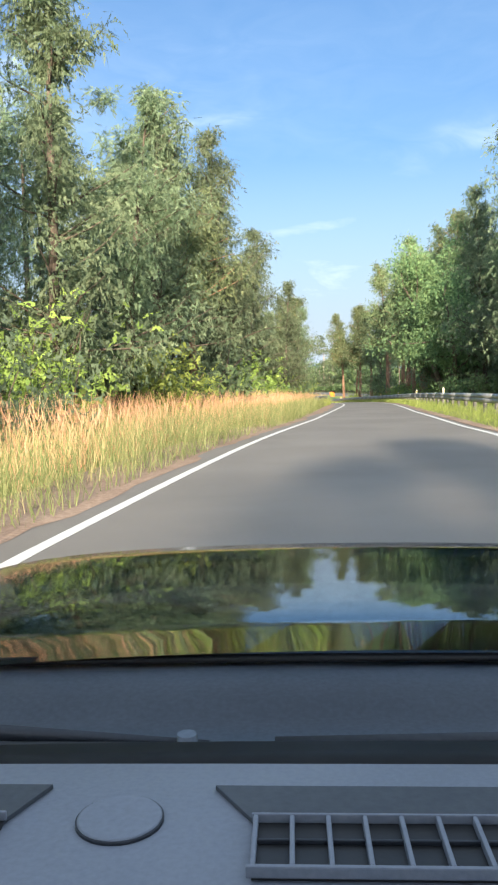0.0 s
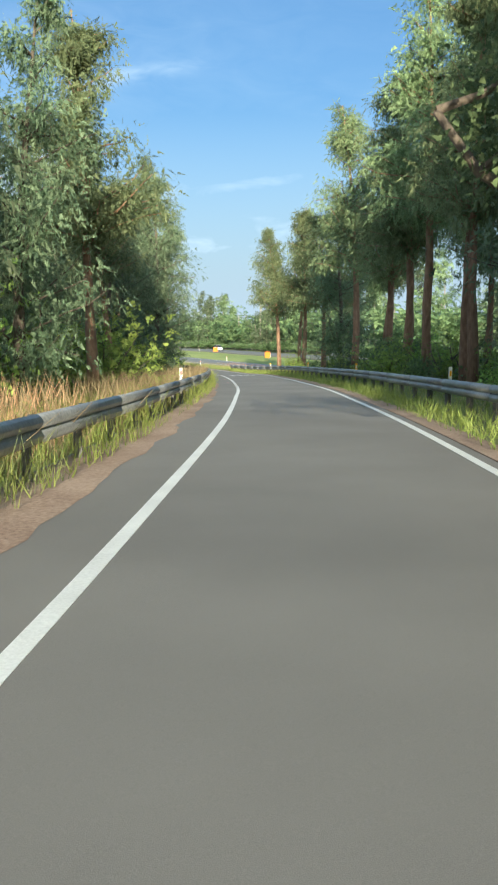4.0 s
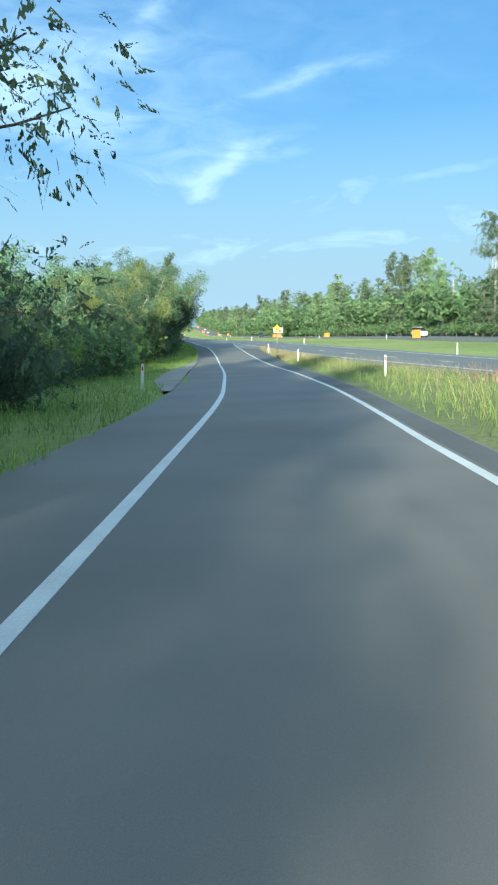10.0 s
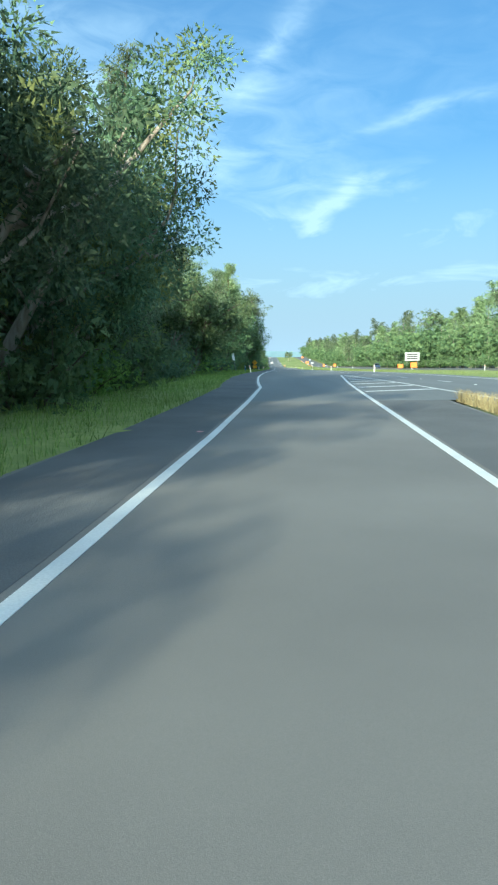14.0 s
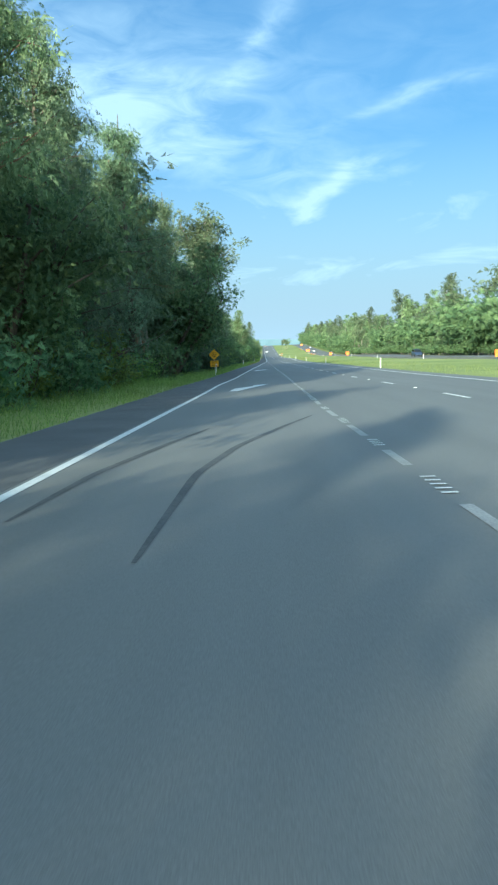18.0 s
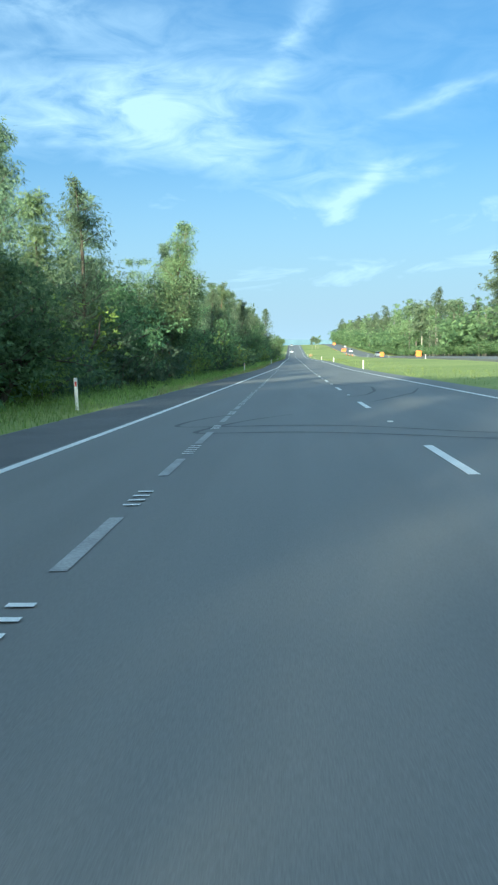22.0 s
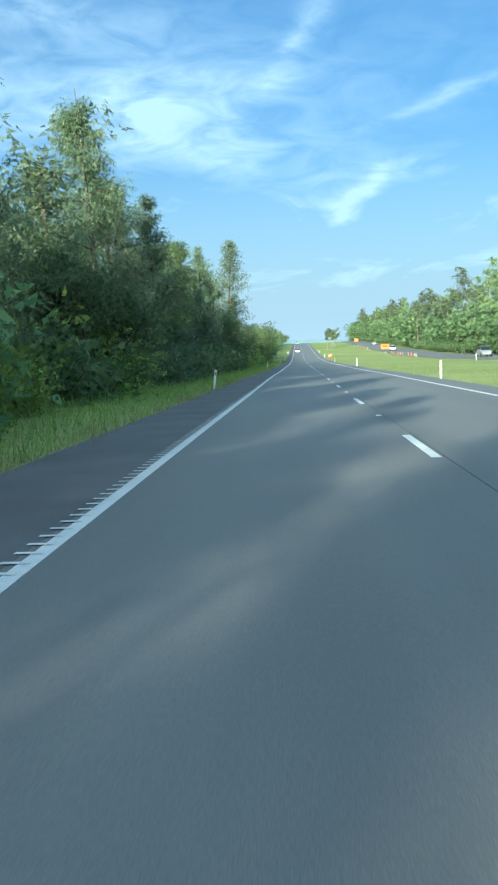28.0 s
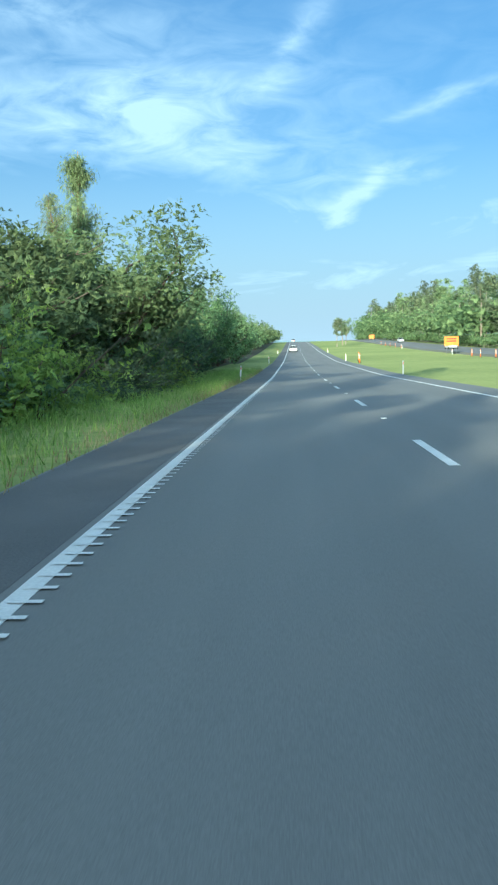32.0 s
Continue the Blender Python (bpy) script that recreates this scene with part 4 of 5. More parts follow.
def grasses():
    rng = np.random.default_rng(8)
    verge_out = lambda y: left_line(y) - np.interp(y, [-60, 60, 150, 262, 300, 500, 700], [6.5, 6.5, 6.0, 6.5, 6.0, 6.5, 8.0])
    shoulder = lambda y: left_line(y) - np.interp(y, [0, 30, 40, 52, 95, 150, 165, 184, 192, 203, 215, 228, 262, 300, 350, 372, 400, 450, 540, 560, 620, 690, 700], [0.5, 0.6, 0.95, 1.35, 1.25, 1.7, 1.55, 1.9, 3.0, 3.3, 2.75, 1.85, 1.75, 1.85, 1.9, 1.75, 1.9, 1.9, 2.05, 2.1, 1.8, 1.5, 1.5])
    x, y = field(rng, 60000, 150, 470, lambda v: shoulder(v) - 3.6, shoulder)
    blades("verge_grass", "long green grass on the verge below the trees", x, y, 0.34, 0.02, BLADES, rng)
    x, y = field(rng, 60000, 470, 790, lambda v: shoulder(v) - 4.0, shoulder)
    blades("verge_grass", "long green grass on the motorway verge", x, y, 0.40, 0.02, BLADES, rng)
    x, y = field(rng, 60000, -5, 66, verge_out, shoulder, 0.3)
    blades("tall_grass", "tall dry yellow-green grass on the bank", x, y, 0.6, 0.011, BANK, rng, 0.3)
    x, y = field(rng, 18000, -5, 66, verge_out, lambda v: shoulder(v) - 0.3, 0.3)
    blades("tall_grass", "tall straw-coloured grass on the bank", x, y, 0.66, 0.009, DRY, rng, 0.28)
    x, y = field(rng, 22000, -5, 72, verge_out, lambda v: shoulder(v) - 1.2, 0.3)
    blades("seed_heads", "pinkish grass seed heads over the bank", x, y, 0.95, 0.012, PINKGRASS, rng, 0.25)
    x, y = field(rng, 32000, 46, 151, lambda v: left_line(v) - 5.0, lambda v: rail_left(v) + 0.35, 0.5)
    blades("tall_grass", "green weeds and tall grass round the guardrail", x, y, 0.55, 0.018, BLADES, rng)
    x, y = field(rng, 14000, 50, 124, lambda v: left_line(v) - 4.6, lambda v: rail_left(v) - 0.2, 0.8)
    blades("tall_grass", "dry golden grass behind the guardrail", x, y, 0.9, 0.018, DRY, rng)
    x, y = field(rng, 32000, -20, 226, lambda v: right_line(v) + np.interp(v, [150, 175, 205, 230, 262], [0.9, 1.0, 1.3, 1.9, 2.5]), lambda v: np.minimum(right_line(v) + 5.5, motor_left(v) - 1.2), 0.5)
    blades("verge_grass", "green weeds and grass along the far side of the slip road", x, y, 0.34, 0.018, BLADES, rng)
    x, y = field(rng, 14000, 10, 152, lambda v: right_line(v) + 0.5, lambda v: rail_right(v) - 0.1, 0.6)
    blades("verge_grass", "bright green weeds in front of the guardrail", x, y, 0.34, 0.022, BLADES, rng, 0.5)
    x, y = field(rng, 9000, 222, 262, lambda v: right_line(v) + np.interp(v, [205, 230, 262], [1.3, 1.9, 2.5]), lambda v: np.minimum(right_line(v) + 5.5, motor_left(v) - 1.2), 0.4)
    blades("tall_grass", "short straw-coloured grass at the tip of the island", x, y, 0.34, 0.018, DRY, rng)
    x, y = field(rng, 9000, 60, 225, lambda v: right_line(v) + 1.8, lambda v: np.minimum(right_line(v) + 16, motor_left(v) - 1.3), 0.6)
    blades("tall_grass", "tall dry grass between the slip road and the motorway", x, y, 0.55, 0.018, DRY, rng)
    x, y = field(rng, 2500, 120, 190, lambda v: right_line(v) + 6, lambda v: np.minimum(right_line(v) + 16, motor_left(v) - 1.3), 0.6)
    blades("seed_heads", "patch of pinkish grass seed heads beside the motorway", x, y, 0.75, 0.024, PINKGRASS, rng)
    x, y = field(rng, 9000, 470, 790, lambda v: shoulder(v) - 0.4, lambda v: shoulder(v) + 0.12, 0.6)
    blades("tall_grass", "pale dry grass along the edge of the shoulder", x, y, 0.28, 0.016, DRY, rng)
    x, y = field(rng, 9000, 262, 700, lambda v: median_line(v) + 1.6, lambda v: median_line(v) + 9, 0.5)
    blades("median_grass", "short green grass on the median", x, y, 0.22, 0.035, BLADES, rng)


grasses()

# ---- road markings ----
def marking(name, label, polys, lift=0.007, material=PAINT, group=""):
    """Flat painted shapes: lists of (x, y) outlines, laid on the road."""
    v, f = [], []
    for poly in polys:
        k = len(v)
        v += [(px, py, float(surf(px, py)) + lift) for px, py in poly]
        f.append(tuple(range(k, k + len(poly))))
    return tagged(mesh_object(name, v, f, material), label, "road marking", group, "structure")


for line, y0, y1, what in ((left_line, -75, 1500, "white painted edge line along the near side of the road"), (right_line, -75, 303, "white painted edge line on the far side of the slip road"),
                           (median_line, -300, 1500, "white painted edge line beside the grass median"), (motor_left, -300, 303, "white painted edge line of the motorway before the junction")):
    tagged(painted(line, 0.135, y0, y1, name="edge_line", step=1.5), what, "road marking", kind="structure")
for n in range(160):
    y = -65.6 + 12 * n
    tagged(painted(lane_x, 0.13, y - 3, y, name="lane_dash", step=1.5), "short white painted lane dash", "road marking", "lane dashes", "structure")
for n in range(56):
    # broken merge line: a comb of raised ribs and then a faded block
    y = 308.05 + 4.05 * n
    x = float(merge_line(y))
    if n % 9 != 5:
        ribs = [[(x - 0.07, y + 0.25 * k), (x + 0.09, y + 0.25 * k), (x + 0.09, y + 0.07 + 0.25 * k), (x - 0.07, y + 0.07 + 0.25 * k)] for k in range(4 + n % 2)]
        marking("rumble_ribs", "comb of raised white ribs on the merge line", ribs, 0.012, PAINT, "merge line")
    b0, b1 = y + 1.7 + 0.3 * math.sin(2.1 * n), y + 3.5
    x0, x1 = float(merge_line(b0)), float(merge_line(b1))
    marking("merge_dash", "short faded block of the broken merge line", [[(x0 - 0.06, b0), (x0 + 0.06, b0), (x1 + 0.06, b1), (x1 - 0.06, b1)]], material=FADED, group="merge line")
ribs = []
for n in range(860):
    y = 528 + 0.28 * n
    x = float(left_line(y)) + float(np.interp(y, [528, 560, 600, 630, 660, 690, 720], [0.0, -0.02, -0.09, -0.09, 0.0, 0.07, 0.07]))
    ribs.append([(x - 0.10, y), (x + 0.10, y), (x + 0.10, y + 0.06), (x - 0.10, y + 0.06)])
ob = marking("rumble_edge", "raised white rumble ribs along the edge line", ribs, 0.012)
ob["kind"] = "stuff"
ribs = []
for n in range(150):
    y = 92 + 0.3 * n
    x, x2 = float(left_line(y)), float(left_line(y + 0.13))
    ribs.append([(x - 0.076, y), (x + 0.076, y), (x2 + 0.076, y + 0.13), (x2 - 0.076, y + 0.13)])
ob = marking("rumble_edge", "raised white rumble ribs on the slip road's edge line", ribs, 0.013)
ob["kind"] = "stuff"


def numeral_one(x, y, w, h):
    return [(x + 0.30 * w, y), (x + 0.95 * w, y), (x + 0.95 * w, y + h), (x + 0.45 * w, y + h), (x, y + 0.80 * h), (x, y + 0.70 * h), (x + 0.30 * w, y + 0.72 * h)]


def road_numbers():
    y0, h = 118.2, 4.1
    tilt = -0.24
    base = float(ramp_x(y0 + 1.6))
    lean = lambda poly: [(px - (py - y0 - 1.6) * tilt * 1.0, py) for px, py in poly]
    for off in (-0.62, 0.0):
        marking("road_numeral", "white numeral 1 painted on the asphalt", [lean(numeral_one(base + off, y0, 0.36, h))], 0.007, PAINT, "speed limit 110 on the road")
    ring = []
    n = 28
    cx, cy = base + 1.0, y0 + h / 2
    for k in range(n):
        a, b = 2 * math.pi * k / n, 2 * math.pi * (k + 1) / n
        quad = [(cx + 0.45 * math.cos(a), cy + h / 2 * math.sin(a)), (cx + 0.45 * math.cos(b), cy + h / 2 * math.sin(b)),
                (cx + 0.29 * math.cos(b), cy + (h / 2 - 0.45) * math.sin(b)), (cx + 0.29 * math.cos(a), cy + (h / 2 - 0.45) * math.sin(a))]
        ring.append(lean(quad))
    marking("road_numeral", "white numeral 0 painted on the asphalt", ring, 0.007, PAINT, "speed limit 110 on the road")


road_numbers()


def merge_arrow(x, y):
    """A long bent arrow that sends the traffic to the right; x, y: its tip."""
    at = lambda dx, dy: (x + dx, y + dy)
    shaft = [at(-1.60, -7.6), at(-1.28, -7.8), at(-0.62, -3.6), at(-0.67, -2.4), at(-1.46, -4.8)]
    head = [at(-0.62, -3.6), at(-0.36, -2.3), at(0, 0), at(-0.72, -1.1), at(-0.67, -2.4)]
    barb = [at(-0.87, -5.2), at(-0.36, -2.3), at(-0.62, -3.6)]
    return marking("merge_arrow", "long white bent arrow painted on the merging lane", [shaft, head, barb], 0.007, PAINT, "merge arrows")


merge_arrow(-2.97, 368.7)
merge_arrow(-2.36, 416.6)


def lane_marker(y):
    x = float(lane_x(y))
    top = thing("pavement_marker", x, y, float(surf(x, y)), "small white raised reflective marker between lane dashes", "road marker", "raised pavement markers")
    part("body", box((0.11, 0.10, 0.018), (0, 0, 0.009), 0.006), WHITE, top)
    part("reflector", box((0.09, 0.006, 0.010), (0, -0.05, 0.009), 0.002), WHITE, top)


for n in range(52):
    lane_marker(-65.6 + 12 * (28 + n) + 4.5)
for off, yy in ((-0.32, 99.5), (-0.30, 107), (-0.28, 119.5), (-0.35, 232), (-0.3, 251.5), (-0.32, 672)):
    x = float(left_line(yy)) + off
    marking("survey_mark", "small fluorescent red survey paint mark beside the edge line", [[(x - 0.06, yy), (x + 0.05, yy - 0.05), (x + 0.07, yy + 0.16), (x - 0.04, yy + 0.2)]], 0.006, RED, "survey marks")
# hatching of the gore
for n in range(8):
    y = 268 + 4.3 * n
    a, b = float(right_line(y)) + 0.2, float(motor_left(y + 2.2)) - 0.2
    if b - a > 0.3:
        marking("gore_bar", "slanting white bar of the painted traffic island", [[(a, y), (b, y + 2.0), (b, y + 2.6), (a, y + 0.6)]], 0.007, PAINT, "gore hatching")


def tyre_marks():
    curves = [[(7.0, 450.6), (3.3, 452.1), (1.8, 453.6), (0.8, 454.3), (-0.3, 454.5), (-1.4, 454.4), (-2.4, 454.5), (-2.2, 456.0), (-1.7, 457.4), (-1.2, 458.2)],
              [(7.0, 449.6), (3.1, 451.2), (2.0, 452.0), (1.0, 452.6), (0, 453.0), (-1.0, 453.0), (-1.9, 453.0), (-1.4, 454.8), (-0.8, 456.3), (0.1, 457.8)],
              [(1.7, 465.2), (2.6, 466.9), (3.2, 470.0), (3.5, 474.2), (2.9, 475.7)], [(2.3, 462.3), (3.2, 464.6), (4.3, 467.6), (5.2, 472.2)],
              [(-5.5, 335.6), (-5.3, 338.5), (-4.8, 341.6), (-4.3, 344.3)], [(-4.2, 334.0), (-4.1, 338.2), (-3.7, 341.0), (-2.9, 344.3), (-2.2, 346.9)],
              [(-3.8, 497.1), (-3.6, 494.1), (-2.9, 490.4), (-2.0, 487.9)], [(-2.8, 500.3), (-2.5, 496.7), (-1.8, 492.3), (-1.4, 491.0)],
              [(-1.1, 486.5), (0.7, 484.1), (2.1, 483.1), (3.5, 479.7), (4.6, 477)], [(1.0, 481.2), (1.9, 479.9), (2.3, 477.4), (2.6, 476.3)],
              [(3.3, 550.7), (4.3, 546.3), (4.3, 540.8), (3.8, 536.5), (3.2, 533.3)], [(-2.9, 417.6), (-2.6, 421.5), (-2.2, 423.9), (-1.7, 426.8)]]
    for c in curves:
        c = np.array(c, float)
        t = np.linspace(0, len(c) - 1, 60)
        xs, ys = np.interp(t, np.arange(len(c)), c[:, 0]), np.interp(t, np.arange(len(c)), c[:, 1])
        k = np.ones(5) / 5
        xs, ys = np.convolve(np.pad(xs, 2, mode="edge"), k, "valid"), np.convolve(np.pad(ys, 2, mode="edge"), k, "valid")
        d = np.stack([np.gradient(xs), np.gradient(ys)], -1)
        d /= np.linalg.norm(d, axis=1, keepdims=True) + 1e-6
        fade = 0.06 * np.sin(np.linspace(0.12, math.pi - 0.12, len(xs))) ** 0.6
        nx, ny = -d[:, 1] * fade, d[:, 0] * fade
        marking("tyre_mark", "curved dark tyre skid mark on the asphalt", [[(xs[i] - nx[i], ys[i] - ny[i]), (xs[i + 1] - nx[i + 1], ys[i + 1] - ny[i + 1]), (xs[i + 1] + nx[i + 1], ys[i + 1] + ny[i + 1]), (xs[i] + nx[i], ys[i] + ny[i])] for i in range(len(xs) - 1)], 0.004, RUBBER, "tyre marks")


tyre_marks()
# long worn seam beside the lane dashes, and wheel tracks down the ramp
tagged(painted(lambda y: lane_x(y) + 0.12, 0.014, 600, 720, 0.004, RUBBER, "road_seam"), "thin dark crack along the lane dashes", "road marking", kind="structure")
tagged(painted(lambda y: ramp_x(y) + 0.6, 0.07, 98, 122, 0.003, WORN, "wheel_track"), "faint dark wheel track down the slip road", "road marking", kind="structure")
def ragged(line, widths):
    """An edge that wanders in and out."""
    def edge(ys):
        wob = np.array([noise.noise(Vector((float(v) * 0.35, 3.1, 0))) + 0.5 * noise.noise(Vector((float(v) * 1.4, 8.3, 0))) for v in np.atleast_1d(ys)])
        return line(ys) - np.interp(ys, [-20, 40, 60, 90, 130], widths) + np.clip(0.3 * wob, -0.12, 0.4)
    return edge


dirt = strip("dirt_shoulder", lambda y: left_line(y) - np.interp(y, [-20, 40, 60, 90, 130], [1.5, 1.9, 1.9, 1.7, 1.4]), ragged(left_line, [0.34, 0.42, 0.8, 0.9, 0.9]), -20, 100, 0.004, DIRT, 0.5, 3)
tagged(dirt, "strip of reddish bare dirt beside the edge line", "dirt", kind="structure")
dirt = strip("dirt_shoulder", lambda y: right_line(y) + 0.25, lambda y: right_line(y) + np.interp(y, [-20, 80, 150, 165], [0.6, 0.75, 0.8, 0.7]), -20, 165, 0.015, DIRT, 2.0, 2, 0.05)
tagged(dirt, "strip of reddish bare dirt beyond the edge line", "dirt", kind="structure")
track = strip("gravel_edge", lambda y: left_line(y) - np.interp(y, [184, 192, 203, 215, 228], [1.95, 3.0, 3.3, 2.75, 1.9]), lambda y: left_line(y) - np.interp(y, [184, 195, 205, 212, 228], [1.72, 1.9, 2.05, 1.9, 1.75]), 184, 228, 0.045, GRAVEL, 1.0, 4, 0.15)
tagged(track, "pale worn gravel edge of the slip road", "dirt", kind="structure")


# ---- guardrails ----
def guardrail(line, y0, y1, face, label):
    """W-beam on posts; face is +1 where its front looks to the right."""
    top = thing("guardrail", float(line(y0)), y0, float(surf(line(y0), y0)), label, "guardrail")
    ys = np.arange(y0, y1 + 0.1, 2.0)
    inv = top.matrix_basis.inverted()
    prof = [(0.0, 0.40), (0.05, 0.43), (0.08, 0.49), (0.05, 0.545), (0.0, 0.565), (0.05, 0.585), (0.08, 0.64), (0.05, 0.70), (0.0, 0.73)]
    for i in range(0, len(ys) - 1, 2):
        seg = ys[i:i + 3]
        bm = bmesh.new()
        rings = []
        for yy in seg:
            x = float(line(yy))
            z = float(surf(x, yy))
            drop = 0.0
            ring = [bm.verts.new(inv @ Vector((x + face * d, float(yy), z + h - drop))) for d, h in prof]
            back = [bm.verts.new(inv @ Vector((x + face * (d - 0.004), float(yy), z + h - drop))) for d, h in prof]
            rings.append(ring + back[::-1])
        for a, b in zip(rings, rings[1:]):
            for k in range(len(a)):
                f = bm.faces.new((a[k], a[(k + 1) % len(a)], b[(k + 1) % len(a)], b[k]))
                f.smooth = True
        bm.faces.new(rings[0])
        bm.faces.new(rings[-1][::-1])
        bmesh.ops.recalc_face_normals(bm, faces=bm.faces)
        part("rail", bm, STEEL, top)
    for yy in ys:
        x = float(line(yy)) - face * 0.12
        z = float(surf(x, yy))
        part("post", box((0.10, 0.13, 0.9), inv @ Vector((x, float(yy), z + 0.22)), 0.008), POST, top)
        part("block", box((0.09, 0.10, 0.32), inv @ Vector((x + face * 0.075, float(yy), z + 0.565)), 0.006), POST, top)
    # rounded end
    bm = bmesh.new()
    x, yy = float(line(y1)), float(y1)
    z = float(surf(x, yy))
    pts = [inv @ Vector((x + face * 0.04 - face * 0.16 * (1 - math.cos(a)), yy + 0.2 * math.sin(a), z)) for a in np.linspace(0, 2.6, 8)]
    va = [bm.verts.new(p + Vector((0, 0, 0.41))) for p in pts]
    vb = [bm.verts.new(p + Vector((0, 0, 0.72))) for p in pts]
    for k in range(7):
        bm.faces.new((va[k], va[k + 1], vb[k + 1], vb[k]))
    bmesh.ops.solidify(bm, geom=bm.faces[:], thickness=0.006)
    part("end_terminal", bm, STEEL, top)
    return top


guardrail(rail_left, 50, 150, 1, "weathered galvanised steel guardrail half hidden by grass")
guardrail(rail_right, 22, 152, -1, "weathered galvanised steel guardrail along the far verge of the slip road")


# ---- guide posts ----
def guide_post(x, y, label, group="guide posts", lean=0.0, turn=0.0, colour=None, mark=None, height=0.95):
    top = thing("guide_post", x, y, float(surf(x, y)) - 0.05, label, "guide post", group)
    top.matrix_basis = pose(x, y, float(surf(x, y)) - 0.05, 0, lean, turn)
    bm = box((0.10, 0.022, height), (0, 0, height / 2), 0.008)
    part("post", bm, colour or WHITE, top)
    part("reflector", box((0.055, 0.008, 0.14), (0, -0.014, height - 0.17), 0.003), mark or RED, top, "small reflector")
    return top


w = "white plastic guide post with a red reflector in the grass"
for s_y, off in ((186.5, -2.9), (461, -2.65), (523, -2.5), (579, -1.9), (641, -1.9), (702, -1.95), (765, -1.9), (826, -1.9), (890, -1.9), (397, -2.3)):
    guide_post(float(left_line(s_y)) + off, s_y, w, lean=8 if s_y in (641, 702) else random.uniform(-5, 6), turn=random.uniform(-8, 8))
guide_post(-7.7, 337, w, lean=-12)
guide_post(-8.4, 336.4, "blue plastic marker post with a pale top in the grass", colour=BLUE, mark=WHITE, height=0.9)
guide_post(float(rail_left(84)) - 0.5, 84, "white guide post standing behind the guardrail in dry grass", height=1.05)
for yy in (26, 42, 58, 75, 92, 110, 130):
    guide_post(float(rail_right(yy)) + 0.45, yy, "slim yellow guide post behind the guardrail" if yy > 80 else "white guide post with a yellow reflector behind the guardrail", colour=YELLOW if yy > 80 else None, mark=WHITE if yy > 80 else YELLOW, height=1.05)
for x, yy in ((-3.75, 192.8), (-2.53, 222), (-1.58, 246)):
    guide_post(x, yy, "white guide post with an orange reflector on the grass island", mark=ORANGE)
for n in range(13):
    yy = 160 + 61 * n
    guide_post(float(median_line(yy)) + 1.5, yy, "white guide post with an orange reflector on the median", "median guide posts", mark=ORANGE)
    guide_post(27.6, yy + 20, "white guide post beside the far carriageway", "median guide posts", mark=ORANGE)


# ---- signs ----
def rounded(w, h, r=0.05, t=0.006, turn=0.0):
    bm = bmesh.new()
    pts = []
    for cx, cy, a0 in ((w / 2 - r, h / 2 - r, 0), (-w / 2 + r, h / 2 - r, 90), (-w / 2 + r, -h / 2 + r, 180), (w / 2 - r, -h / 2 + r, 270)):
        for k in range(5):
            a = radians(a0 + 22.5 * k)
            pts.append((cx + r * math.cos(a), cy + r * math.sin(a)))
    c, s = math.cos(radians(turn)), math.sin(radians(turn))
    f = bm.faces.new([bm.verts.new((px * c - py * s, 0, px * s + py * c)) for px, py in pts])
    made = bmesh.ops.extrude_face_region(bm, geom=[f])
    bmesh.ops.translate(bm, vec=(0, t, 0), verts=[v for v in made["geom"] if isinstance(v, bmesh.types.BMVert)])
    bmesh.ops.recalc_face_normals(bm, faces=bm.faces)
    return bm


def outline_into(bm, pts, t=0.004):
    f = bm.faces.new([bm.verts.new((px, 0, pz)) for px, pz in pts])
    made = bmesh.ops.extrude_face_region(bm, geom=[f])
    bmesh.ops.translate(bm, vec=(0, -t, 0), verts=[v for v in made["geom"] if isinstance(v, bmesh.types.BMVert)])
    bmesh.ops.recalc_face_normals(bm, faces=bm.faces)
    return bm


def words(text, size, at, parent, material=None):
    cu = bpy.data.curves.new("lettering", "FONT")
    cu.body, cu.size, cu.align_x, cu.align_y, cu.extrude = text, size, "CENTER", "CENTER", 0.002
    tmp = bpy.data.objects.new("lettering", cu)
    me = bpy.data.meshes.new_from_object(tmp)
    me.materials.append(material or BLACK)
    ob = new("lettering", me)
    ob.parent = parent
    ob.matrix_basis = Matrix.Translation(at) @ Matrix.Rotation(radians(90), 4, "X")
    return ob


def sign_post(top, h, r=0.03, x=0.0):
    return part("post", tube([(x, 0.03, -0.2), (x, 0.03, h)], [r, r], 10), GREY, top)


def merge_sign():
    x, y = -3.15, 229
    top = thing("merge_sign", x, y, float(surf(x, y)), "orange-yellow diamond sign with a black merging arrow on a steel post", "road sign", turn=0)
    sign_post(top, 3.0)
    plate = part("plate", rounded(0.48, 0.48, 0.04, 0.006, 45), YELLOW, top)
    plate.matrix_basis = pose(0, 0, 2.62)
    rim = rounded(0.45, 0.45, 0.036, 0.004, 45)
    for f in rim.faces[:]:
        if len(f.verts) > 6:
            bmesh.ops.inset_region(rim, faces=[f], thickness=0.012)
    keep = [f for f in rim.faces if len(f.verts) > 6]
    bmesh.ops.delete(rim, geom=keep, context="FACES")
    ob = part("border", rim, BLACK, top)
    ob.matrix_basis = pose(0, -0.006, 2.62)
    bm = bmesh.new()
    outline_into(bm, [(-0.028, -0.2), (0.028, -0.2), (0.028, 0.08), (0.09, 0.05), (0.0, 0.21), (-0.09, 0.05), (-0.028, 0.08)])
    outline_into(bm, [(-0.028, 0.0), (-0.14, -0.15), (-0.1, -0.175), (-0.028, -0.08)])
    ob = part("arrow", bm, BLACK, top, "black merging arrow")
    ob.matrix_basis = pose(0, -0.005, 2.62)


merge_sign()


